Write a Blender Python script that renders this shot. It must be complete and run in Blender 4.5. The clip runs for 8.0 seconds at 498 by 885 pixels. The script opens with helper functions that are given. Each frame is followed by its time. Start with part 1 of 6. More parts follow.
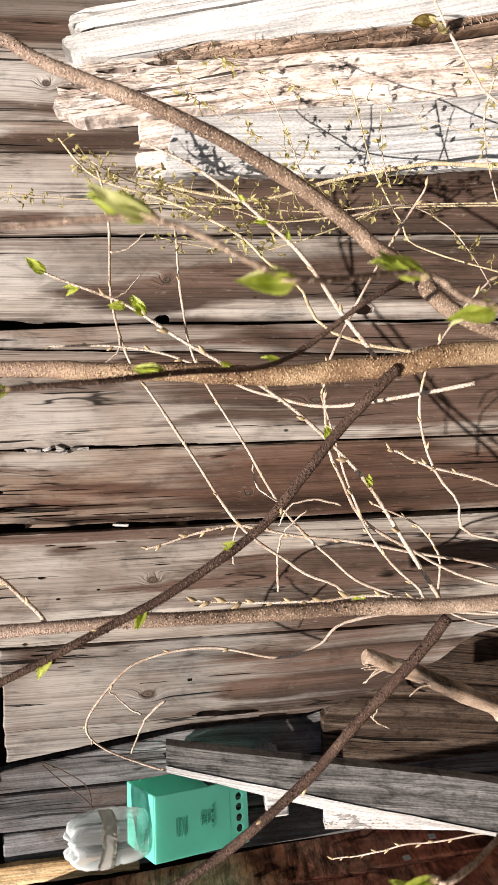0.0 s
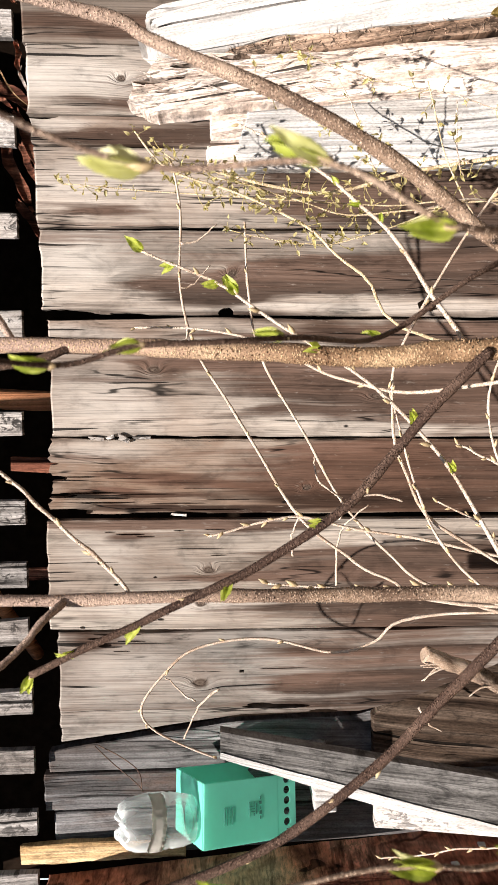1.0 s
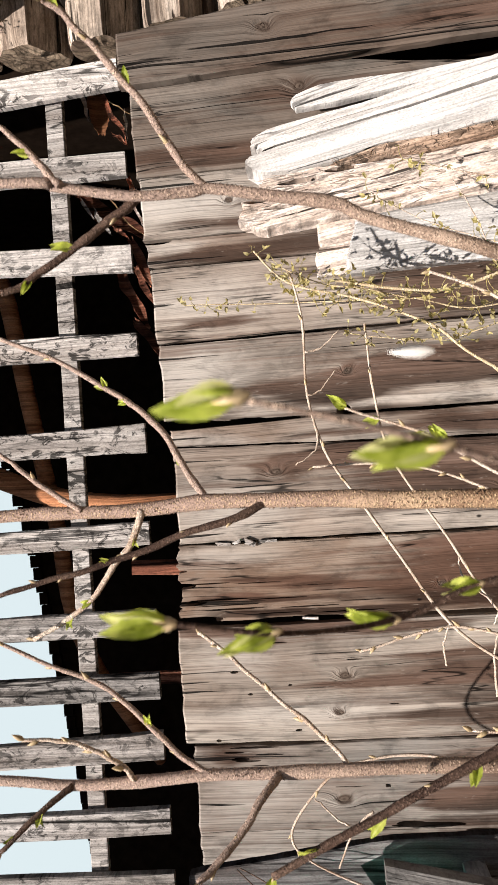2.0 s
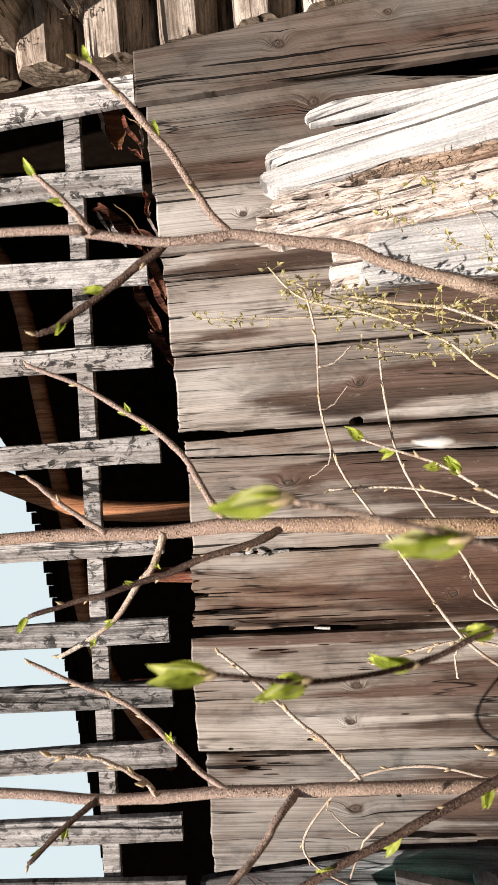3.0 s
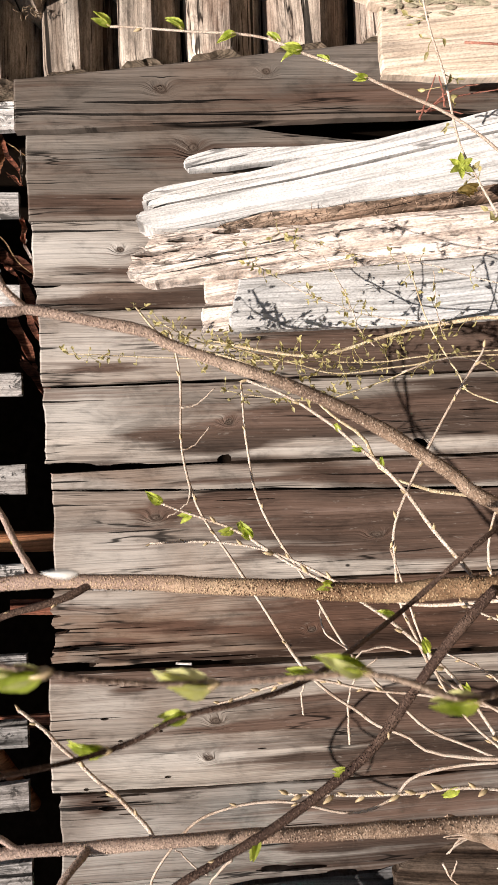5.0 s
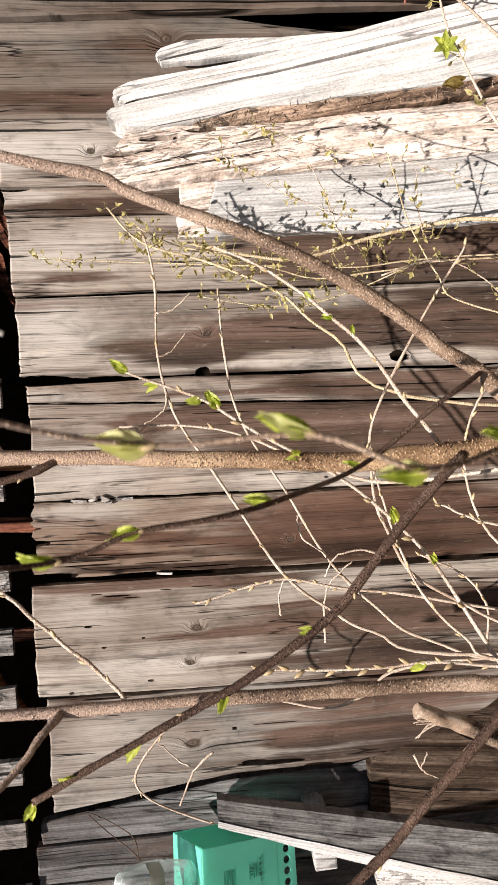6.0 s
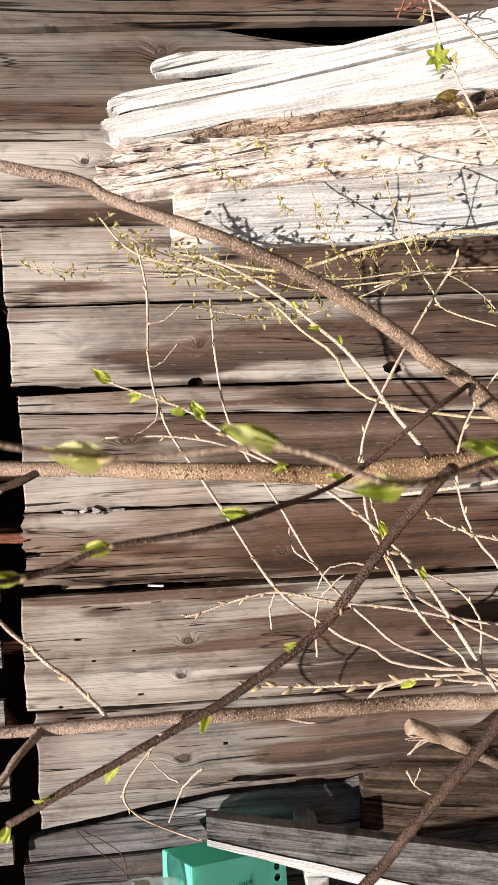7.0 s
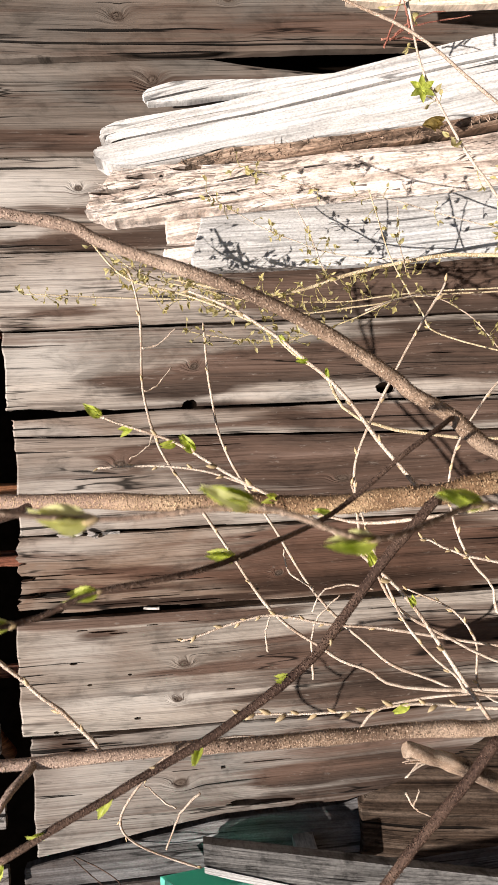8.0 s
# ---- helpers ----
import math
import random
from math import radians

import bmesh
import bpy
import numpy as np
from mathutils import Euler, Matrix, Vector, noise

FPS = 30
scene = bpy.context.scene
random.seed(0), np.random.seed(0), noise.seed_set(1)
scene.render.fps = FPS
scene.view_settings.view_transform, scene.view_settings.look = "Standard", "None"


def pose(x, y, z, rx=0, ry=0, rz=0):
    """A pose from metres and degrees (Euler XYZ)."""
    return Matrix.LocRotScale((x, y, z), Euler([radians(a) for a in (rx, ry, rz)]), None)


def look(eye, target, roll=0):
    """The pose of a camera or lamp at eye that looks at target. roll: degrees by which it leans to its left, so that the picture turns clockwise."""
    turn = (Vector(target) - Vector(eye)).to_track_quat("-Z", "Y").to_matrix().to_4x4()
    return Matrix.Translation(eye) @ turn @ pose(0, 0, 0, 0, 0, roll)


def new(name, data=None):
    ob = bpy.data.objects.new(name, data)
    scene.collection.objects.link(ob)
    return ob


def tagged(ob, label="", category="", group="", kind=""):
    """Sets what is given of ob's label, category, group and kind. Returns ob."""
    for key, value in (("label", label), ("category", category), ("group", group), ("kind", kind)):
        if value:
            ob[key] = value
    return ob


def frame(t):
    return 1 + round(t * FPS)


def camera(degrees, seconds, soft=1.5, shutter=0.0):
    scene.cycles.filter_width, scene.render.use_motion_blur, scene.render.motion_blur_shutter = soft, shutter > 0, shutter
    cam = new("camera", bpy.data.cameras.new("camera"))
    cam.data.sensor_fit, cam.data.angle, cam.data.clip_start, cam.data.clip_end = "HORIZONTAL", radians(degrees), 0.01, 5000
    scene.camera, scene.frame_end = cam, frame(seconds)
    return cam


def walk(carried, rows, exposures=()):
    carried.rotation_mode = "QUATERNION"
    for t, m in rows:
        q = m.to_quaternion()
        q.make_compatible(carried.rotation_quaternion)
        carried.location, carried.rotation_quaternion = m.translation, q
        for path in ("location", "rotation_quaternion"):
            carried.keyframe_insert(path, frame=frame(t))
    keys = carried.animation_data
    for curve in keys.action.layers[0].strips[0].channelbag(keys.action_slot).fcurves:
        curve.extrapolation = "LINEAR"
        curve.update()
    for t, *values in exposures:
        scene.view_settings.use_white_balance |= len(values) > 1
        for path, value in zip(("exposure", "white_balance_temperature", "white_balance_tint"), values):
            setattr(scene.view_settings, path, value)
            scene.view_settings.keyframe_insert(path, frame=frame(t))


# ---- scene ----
cam = camera(40.1, 8.0, 1.0)
cam.data.dof.use_dof, cam.data.dof.focus_distance, cam.data.dof.aperture_fstop = True, 1.3, 48.0
PATH = [
    (0, (0.193, 0.088, 1.592), (-0.04, 2.061, 1.369), -92.0),
    (0.5, (0.178, 0.103, 1.593), (-0.202, 2.059, 1.424), -89.9),
    (1, (0.182, 0.084, 1.614), (-0.051, 2.069, 1.533), -90.2),
    (1.5, (0.216, 0.1, 1.648), (0.184, 2.099, 1.694), -92.9),
    (2, (0.229, 0.099, 1.68), (0.229, 2.092, 1.851), -94.3),
    (2.2, (0.232, 0.095, 1.686), (0.231, 2.084, 1.895), -94.2),
    (3.3, (0.25, 0.083, 1.679), (0.279, 2.074, 1.865), -93.8),
    (3.5, (0.255, 0.083, 1.673), (0.305, 2.076, 1.832), -93.1),
    (4, (0.275, 0.068, 1.653), (0.455, 2.059, 1.714), -92.4),
    (4.5, (0.289, 0.059, 1.638), (0.572, 2.039, 1.607), -91.1),
    (5, (0.265, 0.066, 1.626), (0.332, 2.062, 1.521), -92.1),
    (5.2, (0.248, 0.07, 1.627), (0.234, 2.067, 1.517), -92.0),
    (6.3, (0.227, 0.078, 1.614), (0.083, 2.067, 1.465), -92.9),
    (6.5, (0.227, 0.082, 1.613), (0.094, 2.071, 1.456), -92.9),
    (7, (0.227, 0.081, 1.611), (0.122, 2.072, 1.452), -92.4),
    (7.5, (0.233, 0.081, 1.609), (0.166, 2.073, 1.446), -92.6),
    (8, (0.236, 0.075, 1.607), (0.18, 2.067, 1.435), -92.9),
]
walk(cam, [(t, look(eye, target, roll)) for t, eye, target, roll in PATH],
     exposures=((0, 0.76), (0.5, 0.80), (1.0, 0.98), (1.5, 0.72), (2.0, 0.70), (3.5, 0.69), (5.0, 0.65), (6.5, 0.75), (8.0, 0.70)))

# ---- world and sun ----
SUN_FROM = Vector((-0.42, -1.0, 1.38)).normalized()
world = bpy.data.worlds.new("sky")
scene.world = world
world.use_nodes = True
sky = world.node_tree.nodes.new("ShaderNodeTexSky")
sky.sky_type = "NISHITA"
sky.sun_disc = False
sky.sun_elevation = math.asin(SUN_FROM.z)
sky.sun_rotation = math.atan2(SUN_FROM.x, SUN_FROM.y)
background = world.node_tree.nodes["Background"]
background.inputs["Strength"].default_value = 0.03
world.node_tree.links.new(sky.outputs[0], background.inputs["Color"])
sun_data = bpy.data.lights.new("sun", "SUN")
sun_data.energy, sun_data.angle, sun_data.color = 5.0, radians(0.6), (1.0, 0.905, 0.832)
sun = new("sun", sun_data)
sun.matrix_world = look(SUN_FROM * 20, (0, 0, 0))


# ---- materials ----
def material(name, rough=0.8, metal=0.0):
    m = bpy.data.materials.new(name)
    m.use_nodes = True
    b = m.node_tree.nodes["Principled BSDF"]
    b.inputs["Roughness"].default_value = rough
    b.inputs["Metallic"].default_value = metal
    b.inputs["Specular IOR Level"].default_value = 0.5 if rough < 0.6 else 0.12 if rough < 0.9 else 0.0
    return m, m.node_tree.nodes, m.node_tree.links, b


def ramp(nodes, stops):
    r = nodes.new("ShaderNodeValToRGB")
    e = r.color_ramp.elements
    while len(e) < len(stops):
        e.new(0.5)
    for k, (at, c) in enumerate(stops):
        e[k].position, e[k].color = at, (*c, 1) if len(c) == 3 else (c[0], c[0], c[0], 1)
    return r


def mix(nodes, links, kind, a, b, fac):
    n = nodes.new("ShaderNodeMix")
    n.data_type, n.blend_type = "RGBA", kind
    for socket, v in ((n.inputs[0], fac), (n.inputs[6], a), (n.inputs[7], b)):
        if hasattr(v, "is_linked"):
            links.new(v, socket)
        elif isinstance(v, tuple):
            socket.default_value = (*v, 1)
        else:
            socket.default_value = v
    return n.outputs[2]


def noise_at(nodes, links, vec, scale, detail=5.0, rough=0.6, stretch=(1, 1, 1), warp=0.0):
    m = nodes.new("ShaderNodeMapping")
    m.inputs["Scale"].default_value = stretch
    links.new(vec, m.inputs["Vector"])
    n = nodes.new("ShaderNodeTexNoise")
    n.inputs["Scale"].default_value, n.inputs["Detail"].default_value = scale, detail
    n.inputs["Roughness"].default_value, n.inputs["Distortion"].default_value = rough, warp
    links.new(m.outputs[0], n.inputs["Vector"])
    return n.outputs["Fac"]


def shifted(nodes, links):
    """Object coordinates, moved for every object by its own random step."""
    tc, info = nodes.new("ShaderNodeTexCoord"), nodes.new("ShaderNodeObjectInfo")
    s = nodes.new("ShaderNodeVectorMath")
    s.operation = "SCALE"
    s.inputs[0].default_value = (7.0, 3.0, 11.0)
    links.new(info.outputs["Random"], s.inputs["Scale"])
    a = nodes.new("ShaderNodeVectorMath")
    links.new(tc.outputs["Object"], a.inputs[0])
    links.new(s.outputs[0], a.inputs[1])
    return a.outputs[0], info.outputs["Random"]


def weathered_wood(name, dark, mid, light, stain, band=0.0, along="z", stain_amount=0.6, crack=0.75, rough=0.85, bump=0.6, knots=True, vary=0.25, fine=1.0, tilt=0.0, crumble=0.0, flecks=0.0, checked=0.292):
    """Old unpainted wood: long grain, fine fibres, brown stains, splits along the grain and a few knots."""
    m, nodes, links, b = material(name, rough)
    vec, rnd = shifted(nodes, links)
    if tilt:
        vr0 = nodes.new("ShaderNodeVectorRotate")
        vr0.rotation_type = "Y_AXIS"
        vr0.inputs["Angle"].default_value = radians(tilt)
        links.new(vec, vr0.inputs["Vector"])
        vec = vr0.outputs[0]
    k = "xyz".index(along)

    def st(v):
        return tuple(v if i == k else 0.1 if (i == 1 and k == 2) else 1.0 for i in range(3))
    wn = noise_at(nodes, links, vec, 2.2, 2, 0.5, st(0.7))
    wm = nodes.new("ShaderNodeMath")
    wm.operation = "SUBTRACT"
    links.new(wn, wm.inputs[0])
    wm.inputs[1].default_value = 0.5
    wv = nodes.new("ShaderNodeVectorMath")
    wv.operation = "SCALE"
    wv.inputs[0].default_value = tuple(0.0 if i == k else 0.05 for i in range(3))
    links.new(wm.outputs[0], wv.inputs["Scale"])
    wa = nodes.new("ShaderNodeVectorMath")
    links.new(vec, wa.inputs[0])
    links.new(wv.outputs[0], wa.inputs[1])
    grain_vec = wa.outputs[0]
    if knots:
        mp = nodes.new("ShaderNodeMapping")
        mp.inputs["Scale"].default_value = tuple(2.1 if i == k else (0.0 if i == 1 and k != 1 else 6.5) for i in range(3))
        links.new(vec, mp.inputs["Vector"])
        vo = nodes.new("ShaderNodeTexVoronoi")
        vo.inputs["Scale"].default_value = 1.0
        links.new(mp.outputs[0], vo.inputs["Vector"])
        kd = nodes.new("ShaderNodeMapRange")
        kd.inputs["From Min"].default_value, kd.inputs["From Max"].default_value = 0.0, 0.13
        kd.inputs["To Min"].default_value, kd.inputs["To Max"].default_value = 0.022, 0.0
        links.new(vo.outputs["Distance"], kd.inputs["Value"])
        push = nodes.new("ShaderNodeVectorMath")
        push.operation = "SCALE"
        push.inputs[0].default_value = tuple(0.0 if i == k else 1.0 for i in range(3))
        links.new(kd.outputs[0], push.inputs["Scale"])
        ad = nodes.new("ShaderNodeVectorMath")
        links.new(grain_vec, ad.inputs[0])
        links.new(push.outputs[0], ad.inputs[1])
        grain_vec = ad.outputs[0]
        knot_mask = ramp(nodes, [(0.0, (1,)), (0.022, (0.7,)), (0.04, (0.0,))])
        links.new(vo.outputs["Distance"], knot_mask.inputs[0])
    broad = noise_at(nodes, links, grain_vec, 9.0, 4, 0.55, st(0.09), 0.4)
    grain = noise_at(nodes, links, grain_vec, 60.0 * fine, 3, 0.6, st(0.016), 0.25)
    fibre = noise_at(nodes, links, grain_vec, 260.0 * fine, 2, 0.6, st(0.012))
    split = noise_at(nodes, links, grain_vec, 30.0, 3, 0.5, st(0.02), 0.2)
    blotch = noise_at(nodes, links, vec, 2.6, 5, 0.6, st(0.45), 0.6)
    c0 = ramp(nodes, [(0.30, dark), (0.48, mid), (0.68, light)])
    links.new(grain, c0.inputs[0])
    fr = ramp(nodes, [(0.30, (0.62,)), (0.56, (1.12,))])
    links.new(fibre, fr.inputs[0])
    col = c0.outputs[0]
    if band:
        # worn areas where the grain has weathered smooth, and broad dark bands along the board
        calm = noise_at(nodes, links, vec, 5.0, 4, 0.6, st(0.35), 0.4)
        ca = ramp(nodes, [(0.42, (0.15,)), (0.60, (0.80,))])
        links.new(calm, ca.inputs[0])
        col = mix(nodes, links, "MIX", col, tuple(1.08 * v for v in mid), ca.outputs[0])
        wide = noise_at(nodes, links, grain_vec, 15.0, 5, 0.6, st(0.075), 0.5)
        wd = ramp(nodes, [(0.36, (1 - band,)), (0.47, (0.92,)), (0.66, (1.28,))])
        links.new(wide, wd.inputs[0])
        col = mix(nodes, links, "MULTIPLY", col, wd.outputs[0], 1.0)
    col = mix(nodes, links, "MULTIPLY", col, fr.outputs[0], 0.8)
    sm = nodes.new("ShaderNodeMath")
    sm.operation = "MULTIPLY"
    links.new(broad, sm.inputs[0])
    links.new(blotch, sm.inputs[1])
    sr = ramp(nodes, [(0.165, (0.0,)), (0.35, (stain_amount,))])
    links.new(sm.outputs[0], sr.inputs[0])
    col = mix(nodes, links, "MIX", col, stain, sr.outputs[0])
    col = mix(nodes, links, "MULTIPLY", col, fr.outputs[0], 0.35)
    cr = ramp(nodes, [(checked, (1 - crack,)), (checked + 0.02, (1.0,))])
    links.new(split, cr.inputs[0])
    col = mix(nodes, links, "MULTIPLY", col, cr.outputs[0], 1.0)
    hair = noise_at(nodes, links, grain_vec, 120.0, 2, 0.5, st(0.016), 0.1)
    hr = ramp(nodes, [(0.300, (1 - crack,)), (0.322, (1.0,))])
    links.new(hair, hr.inputs[0])
    col = mix(nodes, links, "MULTIPLY", col, hr.outputs[0], 1.0)
    if knots:
        dv = nodes.new("ShaderNodeTexVoronoi")
        dv.inputs["Scale"].default_value = 9.0
        dm = nodes.new("ShaderNodeMapping")
        dm.inputs["Scale"].default_value = tuple(0.6 if i == k else 0.0 if i == 1 else 1.0 for i in range(3))
        links.new(vec, dm.inputs["Vector"])
        links.new(dm.outputs[0], dv.inputs["Vector"])
        dr = ramp(nodes, [(0.018, (0.12,)), (0.034, (1.0,))])
        links.new(dv.outputs["Distance"], dr.inputs[0])
        col = mix(nodes, links, "MULTIPLY", col, dr.outputs[0], 1.0)
        col = mix(nodes, links, "MIX", col, tuple(0.5 * v for v in stain), knot_mask.outputs[0])
    if crumble:
        cn = noise_at(nodes, links, vec, 75.0, 6, 0.75, st(0.35), 0.5)
        cc = ramp(nodes, [(0.34, (1 - crumble,)), (0.52, (1.05,))])
        links.new(cn, cc.inputs[0])
        col = mix(nodes, links, "MULTIPLY", col, cc.outputs[0], 1.0)
    if flecks:
        # dark scales of old skin on bare pale wood
        fn = noise_at(nodes, links, vec, 48.0, 7, 0.72, st(0.6), 0.9)
        fk = ramp(nodes, [(0.435, (1 - flecks,)), (0.475, (1.0,)), (0.60, (1.0,)), (0.72, (1.35,))])
        links.new(fn, fk.inputs[0])
        fp = ramp(nodes, [(0.38, (0.4,)), (0.54, (1.0,))])
        links.new(noise_at(nodes, links, vec, 11.0, 3, 0.6, st(0.5)), fp.inputs[0])
        col = mix(nodes, links, "MULTIPLY", col, fk.outputs[0], fp.outputs[0])
    worn = noise_at(nodes, links, vec, 38.0, 6, 0.75, st(0.22), 0.6)
    wr = ramp(nodes, [(0.28, (0.62,)), (0.5, (1.0,)), (0.72, (1.22,))])
    links.new(worn, wr.inputs[0])
    col = mix(nodes, links, "MULTIPLY", col, wr.outputs[0], 0.85)
    # long wandering checks, only here and there
    run = noise_at(nodes, links, grain_vec, 13.0, 4, 0.6, st(0.06), 0.3)
    off2 = nodes.new("ShaderNodeMath")
    off2.operation = "SUBTRACT"
    links.new(run, off2.inputs[0])
    off2.inputs[1].default_value = 0.5
    ab = nodes.new("ShaderNodeMath")
    ab.operation = "ABSOLUTE"
    links.new(off2.outputs[0], ab.inputs[0])
    ck = ramp(nodes, [(0.004, (1 - crack,)), (0.011, (1.0,))])
    links.new(ab.outputs[0], ck.inputs[0])
    where = noise_at(nodes, links, vec, 6.0, 3, 0.6, st(0.4))
    wk = ramp(nodes, [(0.46, (0.0,)), (0.56, (1.0,))])
    links.new(where, wk.inputs[0])
    col = mix(nodes, links, "MULTIPLY", col, ck.outputs[0], wk.outputs[0])
    if band:
        # mottled dirt, lichen specks and fine grit
        mot = noise_at(nodes, links, vec, 16.0, 8, 0.7, st(0.5), 0.8)
        mr = ramp(nodes, [(0.33, (0.50,)), (0.49, (0.98,)), (0.66, (1.25,))])
        links.new(mot, mr.inputs[0])
        col = mix(nodes, links, "MULTIPLY", col, mr.outputs[0], 0.9)
        rust = noise_at(nodes, links, vec, 7.0, 6, 0.65, st(0.3), 0.5)
        rr = ramp(nodes, [(0.50, (0.0,)), (0.66, (0.55,))])
        links.new(rust, rr.inputs[0])
        col = mix(nodes, links, "MIX", col, (0.15, 0.083, 0.055), rr.outputs[0])
    grit = noise_at(nodes, links, vec, 420.0, 3, 0.7, st(0.5))
    gr = ramp(nodes, [(0.34, (0.60,)), (0.5, (1.0,)), (0.68, (1.22,))])
    links.new(grit, gr.inputs[0])
    col = mix(nodes, links, "MULTIPLY", col, gr.outputs[0], 0.75)
    vr = nodes.new("ShaderNodeMapRange")
    vr.inputs["To Min"].default_value, vr.inputs["To Max"].default_value = 1 - vary, 1 + vary
    links.new(rnd, vr.inputs["Value"])
    hs = nodes.new("ShaderNodeHueSaturation")
    links.new(vr.outputs[0], hs.inputs["Value"])
    links.new(col, hs.inputs["Color"])
    links.new(hs.outputs[0], b.inputs["Base Color"])
    h1 = nodes.new("ShaderNodeMath")
    h1.operation = "MULTIPLY_ADD"
    links.new(fibre, h1.inputs[0])
    h1.inputs[1].default_value = 0.35
    links.new(grain, h1.inputs[2])
    h2 = nodes.new("ShaderNodeMath")
    h2.operation = "MULTIPLY"
    hm = nodes.new("ShaderNodeMath")
    hm.operation = "MULTIPLY"
    links.new(cr.outputs[0], hm.inputs[0])
    links.new(hr.outputs[0], hm.inputs[1])
    links.new(h1.outputs[0], h2.inputs[0])
    links.new(hm.outputs[0], h2.inputs[1])
    bp = nodes.new("ShaderNodeBump")
    bp.inputs["Strength"].default_value, bp.inputs["Distance"].default_value = bump, 0.009
    links.new(h2.outputs[0], bp.inputs["Height"])
    links.new(bp.outputs[0], b.inputs["Normal"])
    return m


def number(nodes, links, kind, *values):
    """One step of arithmetic on sockets or plain numbers."""
    n = nodes.new("ShaderNodeMath")
    n.operation = kind
    for socket, v in zip(n.inputs, values):
        if hasattr(v, "is_linked"):
            links.new(v, socket)
        else:
            socket.default_value = v
    return n.outputs[0]


def plank_wood(name, base, stains=(), pale=(), knots=(), seed=0.0, brown=0.35, stain=(0.056, 0.033, 0.0235), rough_end=1.90, streaky=0.72):
    """A weathered plank, grey and worn smooth, its grain along z. Stains, bleached places and knots are
    (x, z, half width, half length, strength) on the plank's own face."""
    m, nodes, links, b = material(name, 0.82)
    tc = nodes.new("ShaderNodeTexCoord")
    own = tc.outputs["Object"]
    add = nodes.new("ShaderNodeVectorMath")
    add.inputs[1].default_value = (seed * 1.7, seed * 0.9, seed * 2.3)
    links.new(own, add.inputs[0])
    vec = add.outputs[0]

    def field(scale, along, detail=4.0, rough=0.6, warp=0.2, at=None):
        return noise_at(nodes, links, at or vec, scale, detail, rough, (1.0, 0.12, along), warp)

    def spot(x, z, rx, rz, at):
        mp = nodes.new("ShaderNodeMapping")
        mp.vector_type = "TEXTURE"
        mp.inputs["Location"].default_value, mp.inputs["Scale"].default_value = (x, 0, z), (rx, 1000.0, rz)
        links.new(at, mp.inputs["Vector"])
        g = nodes.new("ShaderNodeTexGradient")
        g.gradient_type = "SPHERICAL"
        links.new(mp.outputs[0], g.inputs["Vector"])
        return g.outputs["Fac"]

    def moved(by, scale, along):
        sway = number(nodes, links, "SUBTRACT", field(scale, along, 3), 0.5)
        v = nodes.new("ShaderNodeVectorMath")
        v.operation = "SCALE"
        v.inputs[0].default_value = by
        links.new(sway, v.inputs["Scale"])
        a = nodes.new("ShaderNodeVectorMath")
        links.new(own, a.inputs[0])
        links.new(v.outputs[0], a.inputs[1])
        return a.outputs[0]

    def toned(col, fac, stops, amount=1.0):
        r = ramp(nodes, stops)
        links.new(fac, r.inputs[0])
        return mix(nodes, links, "MULTIPLY", col, r.outputs[0], amount)

    swayed = moved((0.05, 0, 0.22), 9.0, 0.30)
    grain_at = moved((0.030, 0, 0.0), 2.5, 0.6)
    eye, ragged = None, moved((0.010, 0, 0.016), 55.0, 0.6)
    for x, z, rx, rz in knots:
        g = spot(x, z, rx * 4.0, rz * 4.0, ragged)
        eye = number(nodes, links, "MAXIMUM", g, eye) if eye is not None else g
    if eye is not None:
        # the grain bends round every knot
        v = nodes.new("ShaderNodeVectorMath")
        v.operation = "SCALE"
        v.inputs[0].default_value = (0.03, 0, 0)
        links.new(number(nodes, links, "POWER", eye, 2.0), v.inputs["Scale"])
        a = nodes.new("ShaderNodeVectorMath")
        links.new(grain_at, a.inputs[0])
        links.new(v.outputs[0], a.inputs[1])
        grain_at = a.outputs[0]
    broad = field(11.0, 0.10, 3, 0.5, 0.3, grain_at)
    figure = field(7.0, 0.055, 2, 0.4, 0.2, grain_at)
    fibre = field(230.0, 0.013, 2, 0.6, 0.0, grain_at)
    streak = field(42.0, 0.022, 4, 0.6, 0.2, grain_at)
    thread = field(110.0, 0.016, 3, 0.6, 0.1, grain_at)
    cloud = field(6.0, 0.5, 5, 0.6, 0.5)
    dirt = field(26.0, 0.45, 7, 0.7, 0.6)
    # growth rings seen along the board
    rings = number(nodes, links, "SINE", number(nodes, links, "MULTIPLY", figure, 75.0))
    rings = number(nodes, links, "MULTIPLY_ADD", rings, 0.5, 0.5)
    col = mix(nodes, links, "MIX", tuple(0.80 * v for v in base), tuple(1.12 * v for v in base), broad)
    col = toned(col, broad, [(0.34, (0.66,)), (0.50, (0.95,)), (0.66, (1.20,))])
    col = toned(col, rings, [(0.0, (0.62,)), (0.35, (0.98,)), (1.0, (1.08,))], 0.55 * streaky)
    col = toned(col, thread, [(0.32, (0.34,)), (0.44, (0.98,)), (0.70, (1.16,))], 0.8 * streaky)
    col = toned(col, fibre, [(0.32, (0.62,)), (0.58, (1.10,))], 0.8 * streaky)
    # brown weathering where the silver skin has gone
    br = ramp(nodes, [(0.38, (0.0,)), (0.62, (min(1.0, 1.3 * brown),))])
    links.new(cloud, br.inputs[0])
    col = mix(nodes, links, "MIX", col, (0.20, 0.135, 0.098), br.outputs[0])
